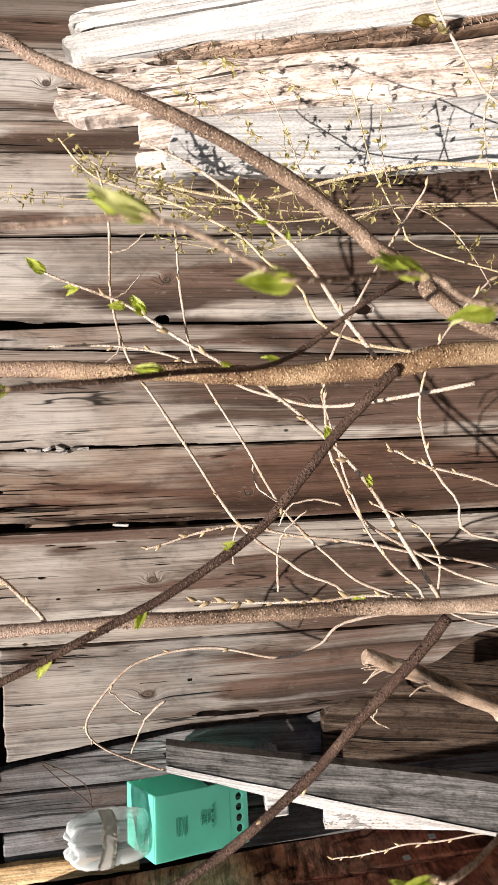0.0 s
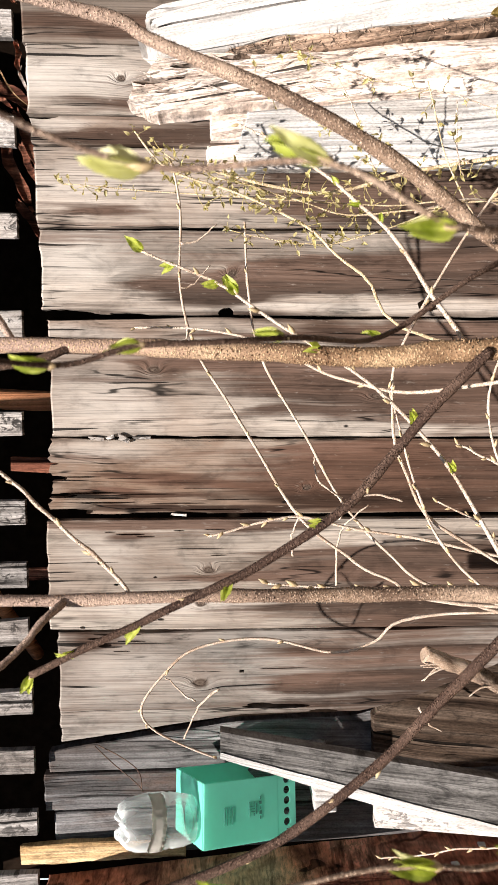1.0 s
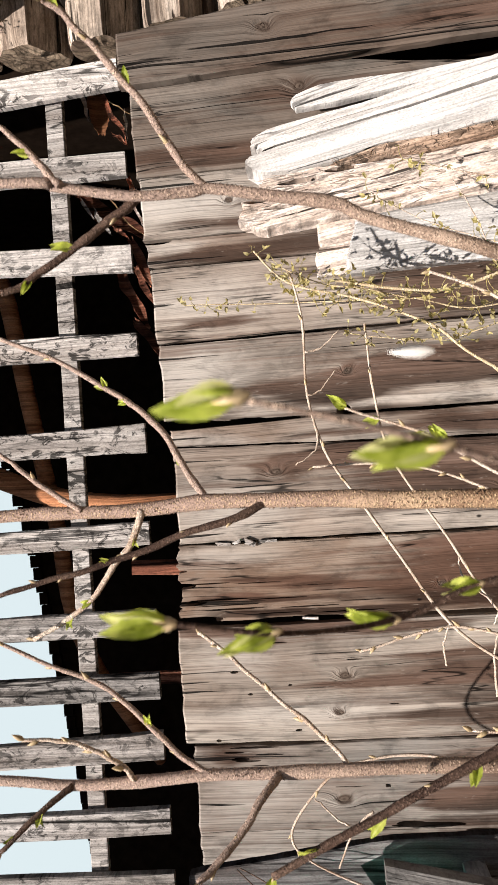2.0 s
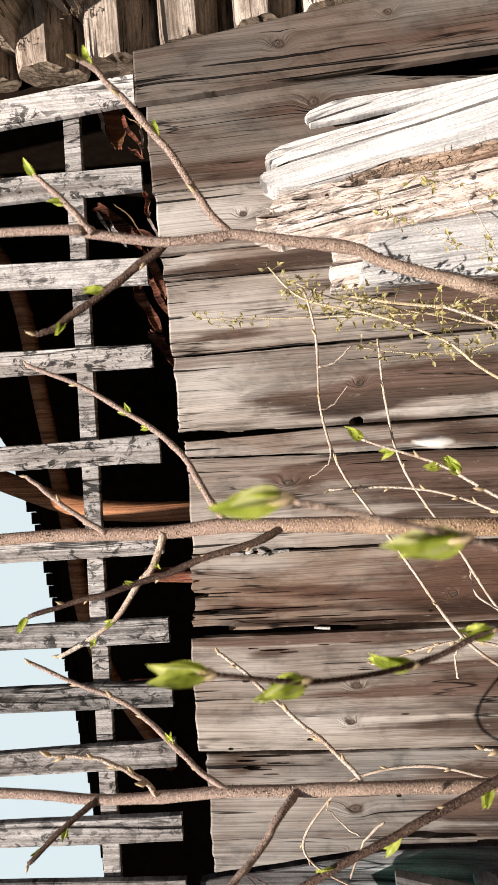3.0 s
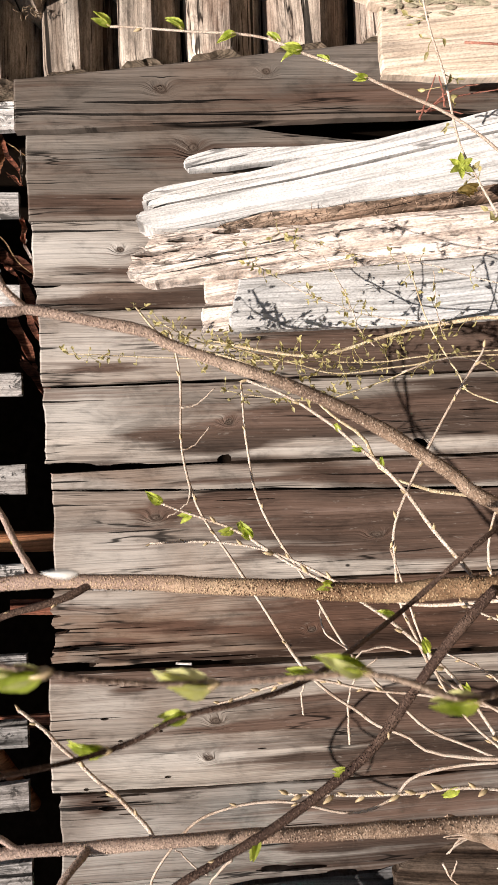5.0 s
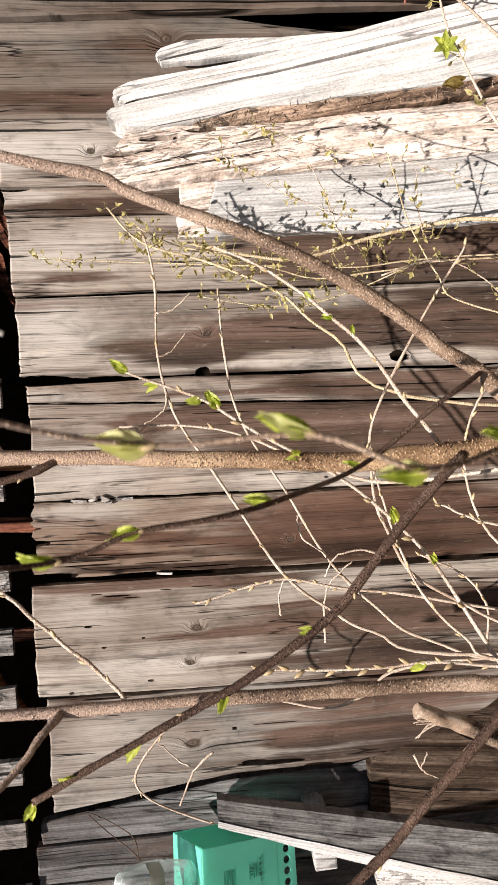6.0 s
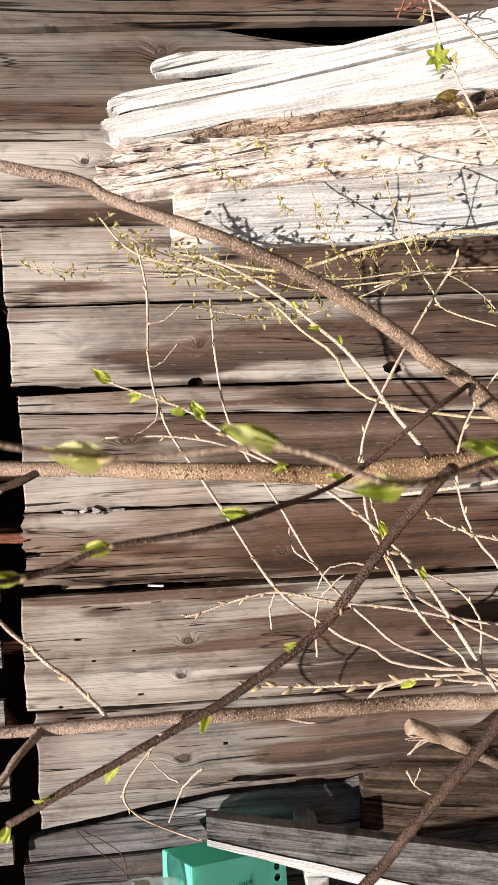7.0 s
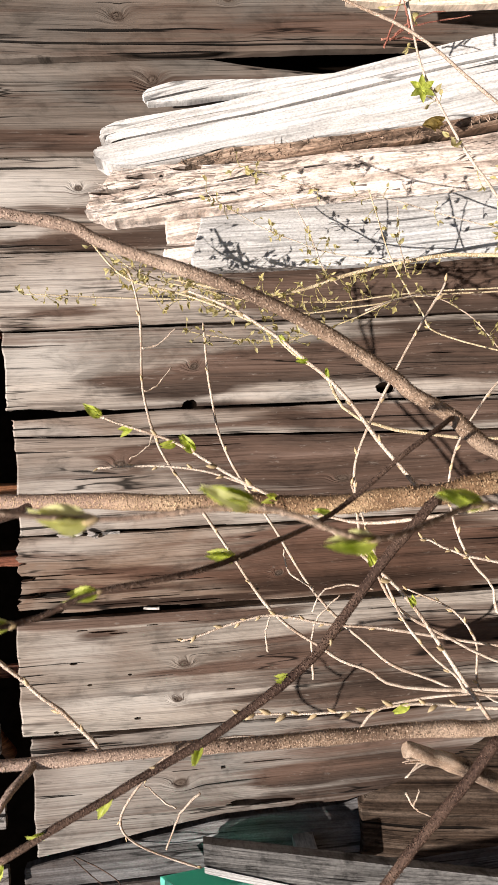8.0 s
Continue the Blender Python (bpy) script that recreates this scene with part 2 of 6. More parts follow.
    for x, z, rx, rz, amount in pale:
        w = ramp(nodes, [(0.0, (0.0,)), (0.7, (amount,))])
        links.new(spot(x, z, rx, rz, swayed), w.inputs[0])
        col = mix(nodes, links, "MIX", col, (0.52, 0.485, 0.445), w.outputs[0])
    total = number(nodes, links, "MULTIPLY_ADD", number(nodes, links, "SUBTRACT", number(nodes, links, "MULTIPLY_ADD", thread, 0.7, number(nodes, links, "MULTIPLY", streak, 1.2)), 0.95), 1.25, number(nodes, links, "MULTIPLY_ADD", number(nodes, links, "SUBTRACT", cloud, 0.5), 0.7, 0.0))
    for x, z, rx, rz, amount in stains:
        total = number(nodes, links, "MULTIPLY_ADD", number(nodes, links, "SMOOTH_MIN", spot(x, z, rx, rz, swayed), 0.75, 0.1), 1.15 * amount, total)
    st = ramp(nodes, [(0.12, (0.0,)), (0.30, (0.58,)), (0.52, (0.93,))])
    links.new(total, st.inputs[0])
    tint = ramp(nodes, [(0.32, tuple(0.5 * v for v in stain)), (0.48, stain), (0.60, (stain[0] * 1.9, stain[1] * 1.95, stain[2] * 2.0)), (0.74, (stain[0] * 3.0, stain[1] * 3.4, stain[2] * 3.8))])
    links.new(field(20.0, 0.05, 5, 0.65, 0.4, grain_at), tint.inputs[0])
    col = mix(nodes, links, "MIX", col, tint.outputs[0], st.outputs[0])
    # flecks of pale lichen and scuffed fibres on the stained wood
    fleck = field(130.0, 0.22, 5, 0.75, 0.4)
    fl = ramp(nodes, [(0.60, (0.0,)), (0.72, (0.55,))])
    links.new(fleck, fl.inputs[0])
    col = mix(nodes, links, "MIX", col, tuple(0.85 * v for v in base), fl.outputs[0])
    col = toned(col, dirt, [(0.34, (0.58,)), (0.48, (0.98,)), (0.68, (1.14,))], 0.85)
    # splits that run with the grain, most of them near the sawn end
    sz = nodes.new("ShaderNodeSeparateXYZ")
    links.new(own, sz.inputs[0])
    near_end = nodes.new("ShaderNodeMapRange")
    near_end.inputs["From Min"].default_value, near_end.inputs["From Max"].default_value = rough_end - 0.09, rough_end + 0.07
    near_end.inputs["To Min"].default_value, near_end.inputs["To Max"].default_value = 0.0, 0.085
    links.new(sz.outputs["Z"], near_end.inputs["Value"])
    split = number(nodes, links, "SUBTRACT", field(75.0, 0.020, 3, 0.55, 0.15, grain_at), near_end.outputs[0])
    sp = ramp(nodes, [(0.300, (0.08,)), (0.325, (1.0,))])
    links.new(split, sp.inputs[0])
    col = mix(nodes, links, "MULTIPLY", col, sp.outputs[0], 1.0)
    long_split = field(17.0, 0.016, 3, 0.5, 0.25, grain_at)
    ls = ramp(nodes, [(0.0025, (0.06,)), (0.006, (1.0,))])
    links.new(number(nodes, links, "ABSOLUTE", number(nodes, links, "SUBTRACT", long_split, 0.335)), ls.inputs[0])
    col = mix(nodes, links, "MULTIPLY", col, ls.outputs[0], 1.0)
    # wandering checks, here and there
    run = number(nodes, links, "ABSOLUTE", number(nodes, links, "SUBTRACT", field(14.0, 0.055, 4, 0.6, 0.3, grain_at), 0.5))
    ck = ramp(nodes, [(0.0035, (0.10,)), (0.010, (1.0,))])
    links.new(run, ck.inputs[0])
    wk = ramp(nodes, [(0.50, (0.0,)), (0.57, (1.0,))])
    links.new(field(7.0, 0.4, 3, 0.6), wk.inputs[0])
    col = mix(nodes, links, "MULTIPLY", col, ck.outputs[0], wk.outputs[0])
    # torn, rough patches where the skin has come away
    torn = field(48.0, 0.16, 6, 0.75, 0.7)
    tp = ramp(nodes, [(0.36, (0.25,)), (0.46, (1.0,)), (0.62, (1.0,)), (0.74, (1.35,))])
    links.new(torn, tp.inputs[0])
    tw = ramp(nodes, [(0.52, (0.0,)), (0.62, (0.9,))])
    links.new(field(5.0, 0.6, 4, 0.6, 0.4), tw.inputs[0])
    col = mix(nodes, links, "MULTIPLY", col, tp.outputs[0], tw.outputs[0])
    if eye is not None:
        ringed = number(nodes, links, "MULTIPLY_ADD", number(nodes, links, "SINE", number(nodes, links, "MULTIPLY", eye, 30.0)), 0.5, 0.5)
        kr = ramp(nodes, [(0.62, (0.0,)), (0.72, (0.75,)), (0.80, (0.95,))])
        links.new(eye, kr.inputs[0])
        col = mix(nodes, links, "MIX", col, mix(nodes, links, "MIX", (0.055, 0.038, 0.029), (0.11, 0.083, 0.065), ringed), kr.outputs[0])
    # old nail holes and beetle holes
    hm = nodes.new("ShaderNodeMapping")
    hm.inputs["Scale"].default_value = (11.0, 0.0, 6.5)
    links.new(vec, hm.inputs["Vector"])
    hv = nodes.new("ShaderNodeTexVoronoi")
    hv.inputs["Scale"].default_value = 1.0
    links.new(hm.outputs[0], hv.inputs["Vector"])
    col = toned(col, hv.outputs["Distance"], [(0.020, (0.08,)), (0.042, (1.0,))])
    links.new(col, b.inputs["Base Color"])
    height = number(nodes, links, "MULTIPLY_ADD", fibre, 0.30, number(nodes, links, "MULTIPLY_ADD", streak, 0.8, number(nodes, links, "MULTIPLY", broad, 0.7)))
    height = number(nodes, links, "MULTIPLY", height, number(nodes, links, "MULTIPLY", sp.outputs[0], ls.outputs[0]))
    bp = nodes.new("ShaderNodeBump")
    bp.inputs["Strength"].default_value, bp.inputs["Distance"].default_value = 1.0, 0.010
    links.new(height, bp.inputs["Height"])
    links.new(bp.outputs[0], b.inputs["Normal"])
    return m


def end_grain(name, dark, light):
    """Sawn log end: wavy rings, radial checks and dirt."""
    m, nodes, links, b = material(name, 0.85)
    vec, rnd = shifted(nodes, links)
    n1 = noise_at(nodes, links, vec, 60, 6, 0.7)
    n2 = noise_at(nodes, links, vec, 14, 4, 0.6)
    c = ramp(nodes, [(0.3, dark), (0.7, light)])
    links.new(n2, c.inputs[0])
    f = ramp(nodes, [(0.32, (0.45,)), (0.6, (1.1,))])
    links.new(n1, f.inputs[0])
    col = mix(nodes, links, "MULTIPLY", c.outputs[0], f.outputs[0], 0.9)
    swirl = noise_at(nodes, links, vec, 7, 2, 0.4)
    ring = number(nodes, links, "SINE", number(nodes, links, "MULTIPLY", swirl, 170.0))
    rr = ramp(nodes, [(0.0, (0.38,)), (0.4, (1.0,))])
    links.new(number(nodes, links, "MULTIPLY_ADD", ring, 0.5, 0.5), rr.inputs[0])
    links.new(mix(nodes, links, "MULTIPLY", col, rr.outputs[0], 0.8), b.inputs["Base Color"])
    bp = nodes.new("ShaderNodeBump")
    bp.inputs["Strength"].default_value, bp.inputs["Distance"].default_value = 0.7, 0.004
    links.new(n1, bp.inputs["Height"])
    links.new(bp.outputs[0], b.inputs["Normal"])
    return m


def bark(name, base, pale, dark, speck=760.0, upper=None):
    """Young bark with raised pores; upper: the colour that it takes on the young wood higher up."""
    m, nodes, links, b = material(name, 0.62)
    vec, rnd = shifted(nodes, links)
    big = noise_at(nodes, links, vec, 24, 4, 0.6)
    c = ramp(nodes, [(0.32, dark), (0.5, base), (0.7, pale)])
    links.new(big, c.inputs[0])
    vo = nodes.new("ShaderNodeTexVoronoi")
    vo.inputs["Scale"].default_value = 1.25 * speck
    across = nodes.new("ShaderNodeMapping")
    across.inputs["Scale"].default_value = (0.45, 0.45, 1.0)
    links.new(vec, across.inputs["Vector"])
    links.new(across.outputs[0], vo.inputs["Vector"])
    sp = ramp(nodes, [(0.18, (0.8,)), (0.42, (0.0,))])
    links.new(vo.outputs["Distance"], sp.inputs[0])
    fine = noise_at(nodes, links, vec, 1050, 3, 0.7)
    fr = ramp(nodes, [(0.38, (0.30,)), (0.56, (1.25,))])
    links.new(fine, fr.inputs[0])
    skin = c.outputs[0]
    if upper:
        tall = nodes.new("ShaderNodeSeparateXYZ")
        links.new(nodes.new("ShaderNodeTexCoord").outputs["Object"], tall.inputs[0])
        young = nodes.new("ShaderNodeMapRange")
        young.inputs["From Min"].default_value, young.inputs["From Max"].default_value = 1.56, 1.76
        links.new(tall.outputs["Z"], young.inputs["Value"])
        skin = mix(nodes, links, "MIX", skin, upper, young.outputs[0])
    col = mix(nodes, links, "MIX", skin, tuple(min(1, 1.35 * v) for v in pale), sp.outputs[0])
    col = mix(nodes, links, "MULTIPLY", col, fr.outputs[0], 0.8)
    links.new(col, b.inputs["Base Color"])
    bp = nodes.new("ShaderNodeBump")
    bp.inputs["Strength"].default_value, bp.inputs["Distance"].default_value = 0.7, 0.0012
    links.new(sp.outputs[0], bp.inputs["Height"])
    links.new(bp.outputs[0], b.inputs["Normal"])
    return m


def leaf_material(name, deep, fresh):
    m, nodes, links, b = material(name, 0.45)
    tc = nodes.new("ShaderNodeTexCoord")
    geo = nodes.new("ShaderNodeNewGeometry")
    n = noise_at(nodes, links, tc.outputs["Object"], 160, 4, 0.6)
    c = ramp(nodes, [(0.35, deep), (0.65, fresh)])
    links.new(n, c.inputs[0])
    v = nodes.new("ShaderNodeMapRange")
    v.inputs["To Min"].default_value, v.inputs["To Max"].default_value = 0.7, 1.3
    links.new(geo.outputs["Random Per Island"], v.inputs["Value"])
    hs = nodes.new("ShaderNodeHueSaturation")
    links.new(v.outputs[0], hs.inputs["Value"])
    links.new(c.outputs[0], hs.inputs["Color"])
    links.new(hs.outputs[0], b.inputs["Base Color"])
    tr = nodes.new("ShaderNodeBsdfTranslucent")
    links.new(hs.outputs[0], tr.inputs["Color"])
    ms = nodes.new("ShaderNodeMixShader")
    ms.inputs[0].default_value = 0.48
    links.new(b.outputs[0], ms.inputs[1])
    links.new(tr.outputs[0], ms.inputs[2])
    links.new(ms.outputs[0], nodes["Material Output"].inputs["Surface"])
    return m


def plain(name, colour, rough=0.6, vary=0.12, scale=30.0, bump=0.15):
    m, nodes, links, b = material(name, rough)
    vec, rnd = shifted(nodes, links)
    n = noise_at(nodes, links, vec, scale, 5, 0.65)
    c = ramp(nodes, [(0.3, tuple(v * (1 - vary) for v in colour)), (0.7, tuple(min(1, v * (1 + vary)) for v in colour))])
    links.new(n, c.inputs[0])
    links.new(c.outputs[0], b.inputs["Base Color"])
    bp = nodes.new("ShaderNodeBump")
    bp.inputs["Strength"].default_value, bp.inputs["Distance"].default_value = bump, 0.002
    links.new(n, bp.inputs["Height"])
    links.new(bp.outputs[0], b.inputs["Normal"])
    return m


PLANK_DARK = weathered_wood("dark_plank_wood", (0.075, 0.062, 0.054), (0.15, 0.128, 0.11), (0.24, 0.21, 0.185), (0.09, 0.055, 0.042), stain_amount=0.5, band=0.45)
ROTTEN = weathered_wood("rotten_brown_wood", (0.30, 0.215, 0.17), (0.66, 0.565, 0.495), (0.82, 0.745, 0.69), (0.44, 0.315, 0.245), stain_amount=0.4, crack=0.92, bump=1.0, tilt=5.0, knots=False, crumble=0.62)
ROT_CORE = weathered_wood("rotten_core_wood", (0.13, 0.085, 0.06), (0.36, 0.25, 0.18), (0.58, 0.44, 0.34), (0.15, 0.09, 0.06), stain_amount=0.5, crack=0.9, bump=1.0, tilt=8.0, knots=False, crumble=0.85, flecks=0.7)
BLEACHED = weathered_wood("bleached_wood", (0.44, 0.425, 0.41), (0.615, 0.605, 0.59), (0.72, 0.712, 0.705), (0.48, 0.41, 0.35), stain_amount=0.25, crack=0.85, fine=0.7, tilt=8.0, bump=0.45, knots=False, vary=0.04)
BLEACHED_GREY = weathered_wood("pale_grey_board_wood", (0.37, 0.37, 0.366), (0.49, 0.49, 0.488), (0.60, 0.60, 0.60), (0.38, 0.31, 0.24), stain_amount=0.3, crack=0.6, bump=0.5, knots=False, vary=0.05)
FRESH = weathered_wood("fresh_sawn_wood", (0.46, 0.36, 0.275), (0.59, 0.485, 0.385), (0.68, 0.585, 0.485), (0.42, 0.28, 0.18), stain_amount=0.35, crack=0.2, bump=0.25, knots=False, vary=0.05)
PLANK_BLUE = weathered_wood("dark_blue_grey_plank_wood", (0.07, 0.066, 0.064), (0.18, 0.178, 0.182), (0.33, 0.333, 0.343), (0.075, 0.05, 0.037), stain_amount=0.5, band=0.5)
# rotten brown wood, darkened further for the shadow that lies over it
ROT_SHADED = weathered_wood("shaded_rotten_wood", (0.022, 0.014, 0.010), (0.072, 0.049, 0.035), (0.17, 0.127, 0.098), (0.04, 0.023, 0.015), stain_amount=0.6, crack=0.9, bump=0.9, knots=False, crumble=0.7, tilt=-8.0, checked=0.34)
YELLOW = weathered_wood("yellow_broken_wood", (0.20, 0.115, 0.05), (0.46, 0.31, 0.155), (0.66, 0.49, 0.29), (0.13, 0.075, 0.045), stain_amount=0.6, crack=0.8, knots=False, crumble=0.5)
STICK_DARK = weathered_wood("dark_weathered_stick_wood", (0.075, 0.072, 0.069), (0.175, 0.169, 0.162), (0.30, 0.292, 0.282), (0.06, 0.05, 0.043), stain_amount=0.35, crack=0.85, knots=False, crumble=0.75, checked=0.33, fine=1.3)
SLAT = weathered_wood("grey_slat_wood", (0.32, 0.295, 0.275), (0.56, 0.53, 0.505), (0.72, 0.695, 0.67), (0.13, 0.095, 0.075), stain_amount=0.5, crack=0.85, knots=False, crumble=0.3, bump=0.8, flecks=0.85)
RED_WOOD = weathered_wood("red_brown_board_wood", (0.09, 0.035, 0.025), (0.62, 0.225, 0.135), (0.86, 0.46, 0.31), (0.11, 0.04, 0.027), crumble=0.85, stain_amount=0.6, knots=False, bump=1.0, flecks=0.5)
# greyer mottled copy of the slat wood, with the lower slats' shade in its colour
SLAT_SHADED = weathered_wood("mottled_shaded_slat_wood", (0.12, 0.112, 0.105), (0.31, 0.295, 0.283), (0.50, 0.48, 0.465), (0.10, 0.075, 0.06), stain_amount=0.5, crack=0.9, knots=False, crumble=0.6, bump=0.9, flecks=0.8)
TORN_BARK = weathered_wood("torn_red_brown_bark", (0.06, 0.022, 0.015), (0.27, 0.105, 0.065), (0.50, 0.24, 0.155), (0.08, 0.03, 0.02), crumble=0.6, stain_amount=0.4, knots=False)
RAFTER = weathered_wood("brown_pole_wood", (0.18, 0.08, 0.038), (0.45, 0.20, 0.10), (0.62, 0.31, 0.165), (0.15, 0.06, 0.028), knots=False, crack=0.4)
LOG_X = weathered_wood("log_wood_lying", (0.13, 0.095, 0.072), (0.44, 0.365, 0.300), (0.66, 0.585, 0.505), (0.11, 0.066, 0.042), band=0.4, fine=0.6, along="x", crack=0.92, crumble=0.45, stain_amount=0.6, knots=False, bump=1.0, checked=0.37)
LOG_Y = weathered_wood("log_wood_crossing", (0.13, 0.095, 0.072), (0.44, 0.365, 0.295), (0.66, 0.585, 0.495), (0.11, 0.066, 0.042), band=0.4, fine=0.6, along="y", crack=0.92, crumble=0.45, stain_amount=0.6, knots=False, bump=1.0, checked=0.37)
LOG_END = end_grain("log_end_grain", (0.24, 0.175, 0.125), (0.60, 0.475, 0.35))
# near-black: the darkness inside the shed is put into this colour
SHED_DARK = plain("near_black_shed", (0.016, 0.011, 0.008), 0.95, 0.4)
BARK_GOLD = bark("golden_brown_bark", (0.25, 0.155, 0.088), (0.53, 0.385, 0.235), (0.14, 0.08, 0.045), 700.0, (0.36, 0.255, 0.205))
BARK_ROSE = bark("rosy_grey_bark", (0.25, 0.172, 0.120), (0.54, 0.41, 0.31), (0.11, 0.07, 0.05), 900.0, (0.40, 0.295, 0.245))
DEAD_BARK = bark("mottled_dead_bark", (0.34, 0.235, 0.165), (0.68, 0.555, 0.44), (0.03, 0.018, 0.013), 1100.0)
BARK_DARK = bark("dark_brown_bark", (0.105, 0.066, 0.05), (0.18, 0.12, 0.09), (0.055, 0.033, 0.026), 900.0)
BARK_RED = bark("red_brown_twig_bark", (0.36, 0.14, 0.10), (0.52, 0.26, 0.19), (0.22, 0.08, 0.06), 900.0)
STRAW = bark("pale_dry_stem", (0.63, 0.50, 0.40), (0.77, 0.665, 0.56), (0.40, 0.28, 0.20), 900.0)
VINE_STEM = bark("yellow_green_stem", (0.60, 0.48, 0.31), (0.74, 0.63, 0.44), (0.36, 0.26, 0.15), 300.0)
LEAF = leaf_material("young_leaf", (0.26, 0.33, 0.02), (0.74, 0.80, 0.18))
LEAF_PALE = leaf_material("pale_folded_leaf", (0.58, 0.58, 0.20), (0.86, 0.85, 0.46))
LEAF_SMALL = leaf_material("small_vine_leaf", (0.38, 0.33, 0.11), (0.70, 0.62, 0.33))
DEAD_LEAF = leaf_material("withered_leaf", (0.22, 0.15, 0.04), (0.42, 0.32, 0.11))
BUD = plain("bud_scale", (0.50, 0.38, 0.22), 0.5, 0.25, 90)
GREEN = plain("sea_green_plastic", (0.28, 0.88, 0.73), 0.38, 0.08, 18, 0.05)
glow = GREEN.node_tree.nodes.new("ShaderNodeBsdfTranslucent")
glow.inputs["Color"].default_value = (0.52, 0.98, 0.88, 1)
thin = GREEN.node_tree.nodes.new("ShaderNodeMixShader")
thin.inputs[0].default_value = 0.5
GREEN.node_tree.links.new(GREEN.node_tree.nodes["Principled BSDF"].outputs[0], thin.inputs[1])
GREEN.node_tree.links.new(glow.outputs[0], thin.inputs[2])
GREEN.node_tree.links.new(thin.outputs[0], GREEN.node_tree.nodes["Material Output"].inputs["Surface"])
WHITE = plain("chalky_white_paint", (0.78, 0.75, 0.70), 0.7, 0.1, 40, 0.2)
BLACK = plain("dark_green_print", (0.04, 0.19, 0.155), 0.5, 0.2)
EARTH = plain("earth_and_old_grass", (0.085, 0.064, 0.042), 0.95, 0.5, 9, 0.8)
TOW = plain("dry_tow", (0.20, 0.15, 0.10), 0.9, 0.35, 60, 0.6)
MOSS = plain("dry_moss_and_bark", (0.36, 0.315, 0.225), 0.95, 0.5, 140, 0.35)


def clear_plastic():
    m, nodes, links, b = material("clear_bottle_plastic", 0.12)
    b.inputs["Base Color"].default_value = (0.92, 0.94, 0.95, 1)
    clear = nodes.new("ShaderNodeBsdfTransparent")
    clear.inputs["Color"].default_value = (0.90, 0.93, 0.93, 1)
    edge = nodes.new("ShaderNodeLayerWeight")
    edge.inputs["Blend"].default_value = 0.45
    cl = ramp(nodes, [(0.0, (0.11,)), (1.0, (0.85,))])
    links.new(edge.outputs["Facing"], cl.inputs[0])
    ms = nodes.new("ShaderNodeMixShader")
    links.new(cl.outputs[0], ms.inputs[0])
    links.new(clear.outputs[0], ms.inputs[1])
    links.new(b.outputs[0], ms.inputs[2])
    links.new(ms.outputs[0], nodes["Material Output"].inputs["Surface"])
    return m


CLEAR = clear_plastic()
GREY = (0.44, 0.392, 0.345)
BOARD_TOP = plank_wood("plank_wood_dark_grey", (0.165, 0.143, 0.124), [(1.02, 1.30, 0.05, 0.5, 0.4)], knots=[(1.030, 1.705, 0.008, 0.012), (1.065, 1.49, 0.006, 0.008)], seed=1.0, brown=0.3, rough_end=2.2)
BOARD_SECOND = plank_wood("plank_wood_mid_grey", (0.21, 0.186, 0.163), [(0.80, 1.80, 0.05, 0.35, 0.5), (0.92, 1.55, 0.04, 0.25, 0.5)], knots=[(0.922, 1.645, 0.010, 0.012)], seed=2.0, brown=0.3, rough_end=2.1)
BOARD_THIRD = plank_wood("plank_wood_silver", GREY, [(0.665, 1.60, 0.018, 0.5, 0.7), (0.72, 1.45, 0.07, 0.35, 0.6)], [(0.71, 1.90, 0.05, 0.18, 0.8)], [(0.712, 1.80, 0.005, 0.007)], 3.0)
BOARD_FOURTH = plank_wood("plank_wood_silver_narrow", GREY, [(0.60, 1.78, 0.02, 0.25, 0.7), (0.62, 1.40, 0.04, 0.4, 0.8)], [(0.63, 1.92, 0.02, 0.1, 0.6)], (), 4.0, 0.5)
# the first mark paints a brown stain together with the shadow beside the pale board
BOARD_FIFTH = plank_wood("plank_wood_silver_stain_shade", GREY, [(0.50, 1.15, 0.11, 0.50, 1.5), (0.469, 1.845, 0.012, 0.14, 0.6), (0.56, 1.55, 0.03, 0.25, 0.6)], [(0.52, 1.87, 0.06, 0.22, 0.6)], (), 5.0)
BOARD_SIXTH = plank_wood("plank_wood_silver_long_stain", GREY, [(0.322, 1.63, 0.030, 0.20, 0.9), (0.350, 1.45, 0.045, 0.20, 0.95), (0.365, 1.10, 0.075, 0.42, 1.5), (0.355, 1.57, 0.014, 0.10, 0.5)],
                         [(0.375, 1.87, 0.065, 0.16, 0.7), (0.290, 1.40, 0.012, 0.5, 0.5)], [(0.3545, 1.5914, 0.006, 0.009)], 6.0, 0.25)
BOARD_STRIP = plank_wood("plank_wood_narrow_strip", GREY, [(0.235, 1.12, 0.04, 0.48, 1.3), (0.24, 1.62, 0.012, 0.2, 0.5)], [(0.24, 1.9, 0.02, 0.1, 0.5)], (), 7.0, 0.5)
BOARD_SEVENTH = plank_wood("plank_wood_dark_heart", GREY, [(0.175, 1.745, 0.030, 0.085, 0.95), (0.185, 1.57, 0.036, 0.22, 1.05), (0.140, 1.15, 0.10, 0.52, 1.5), (0.085, 1.50, 0.014, 0.22, 0.6), (0.20, 1.40, 0.03, 0.3, 0.7)],
                           [(0.10, 1.86, 0.08, 0.14, 0.55)], [(0.168, 1.748, 0.007, 0.010), (0.115, 1.30, 0.006, 0.012)], 8.0)
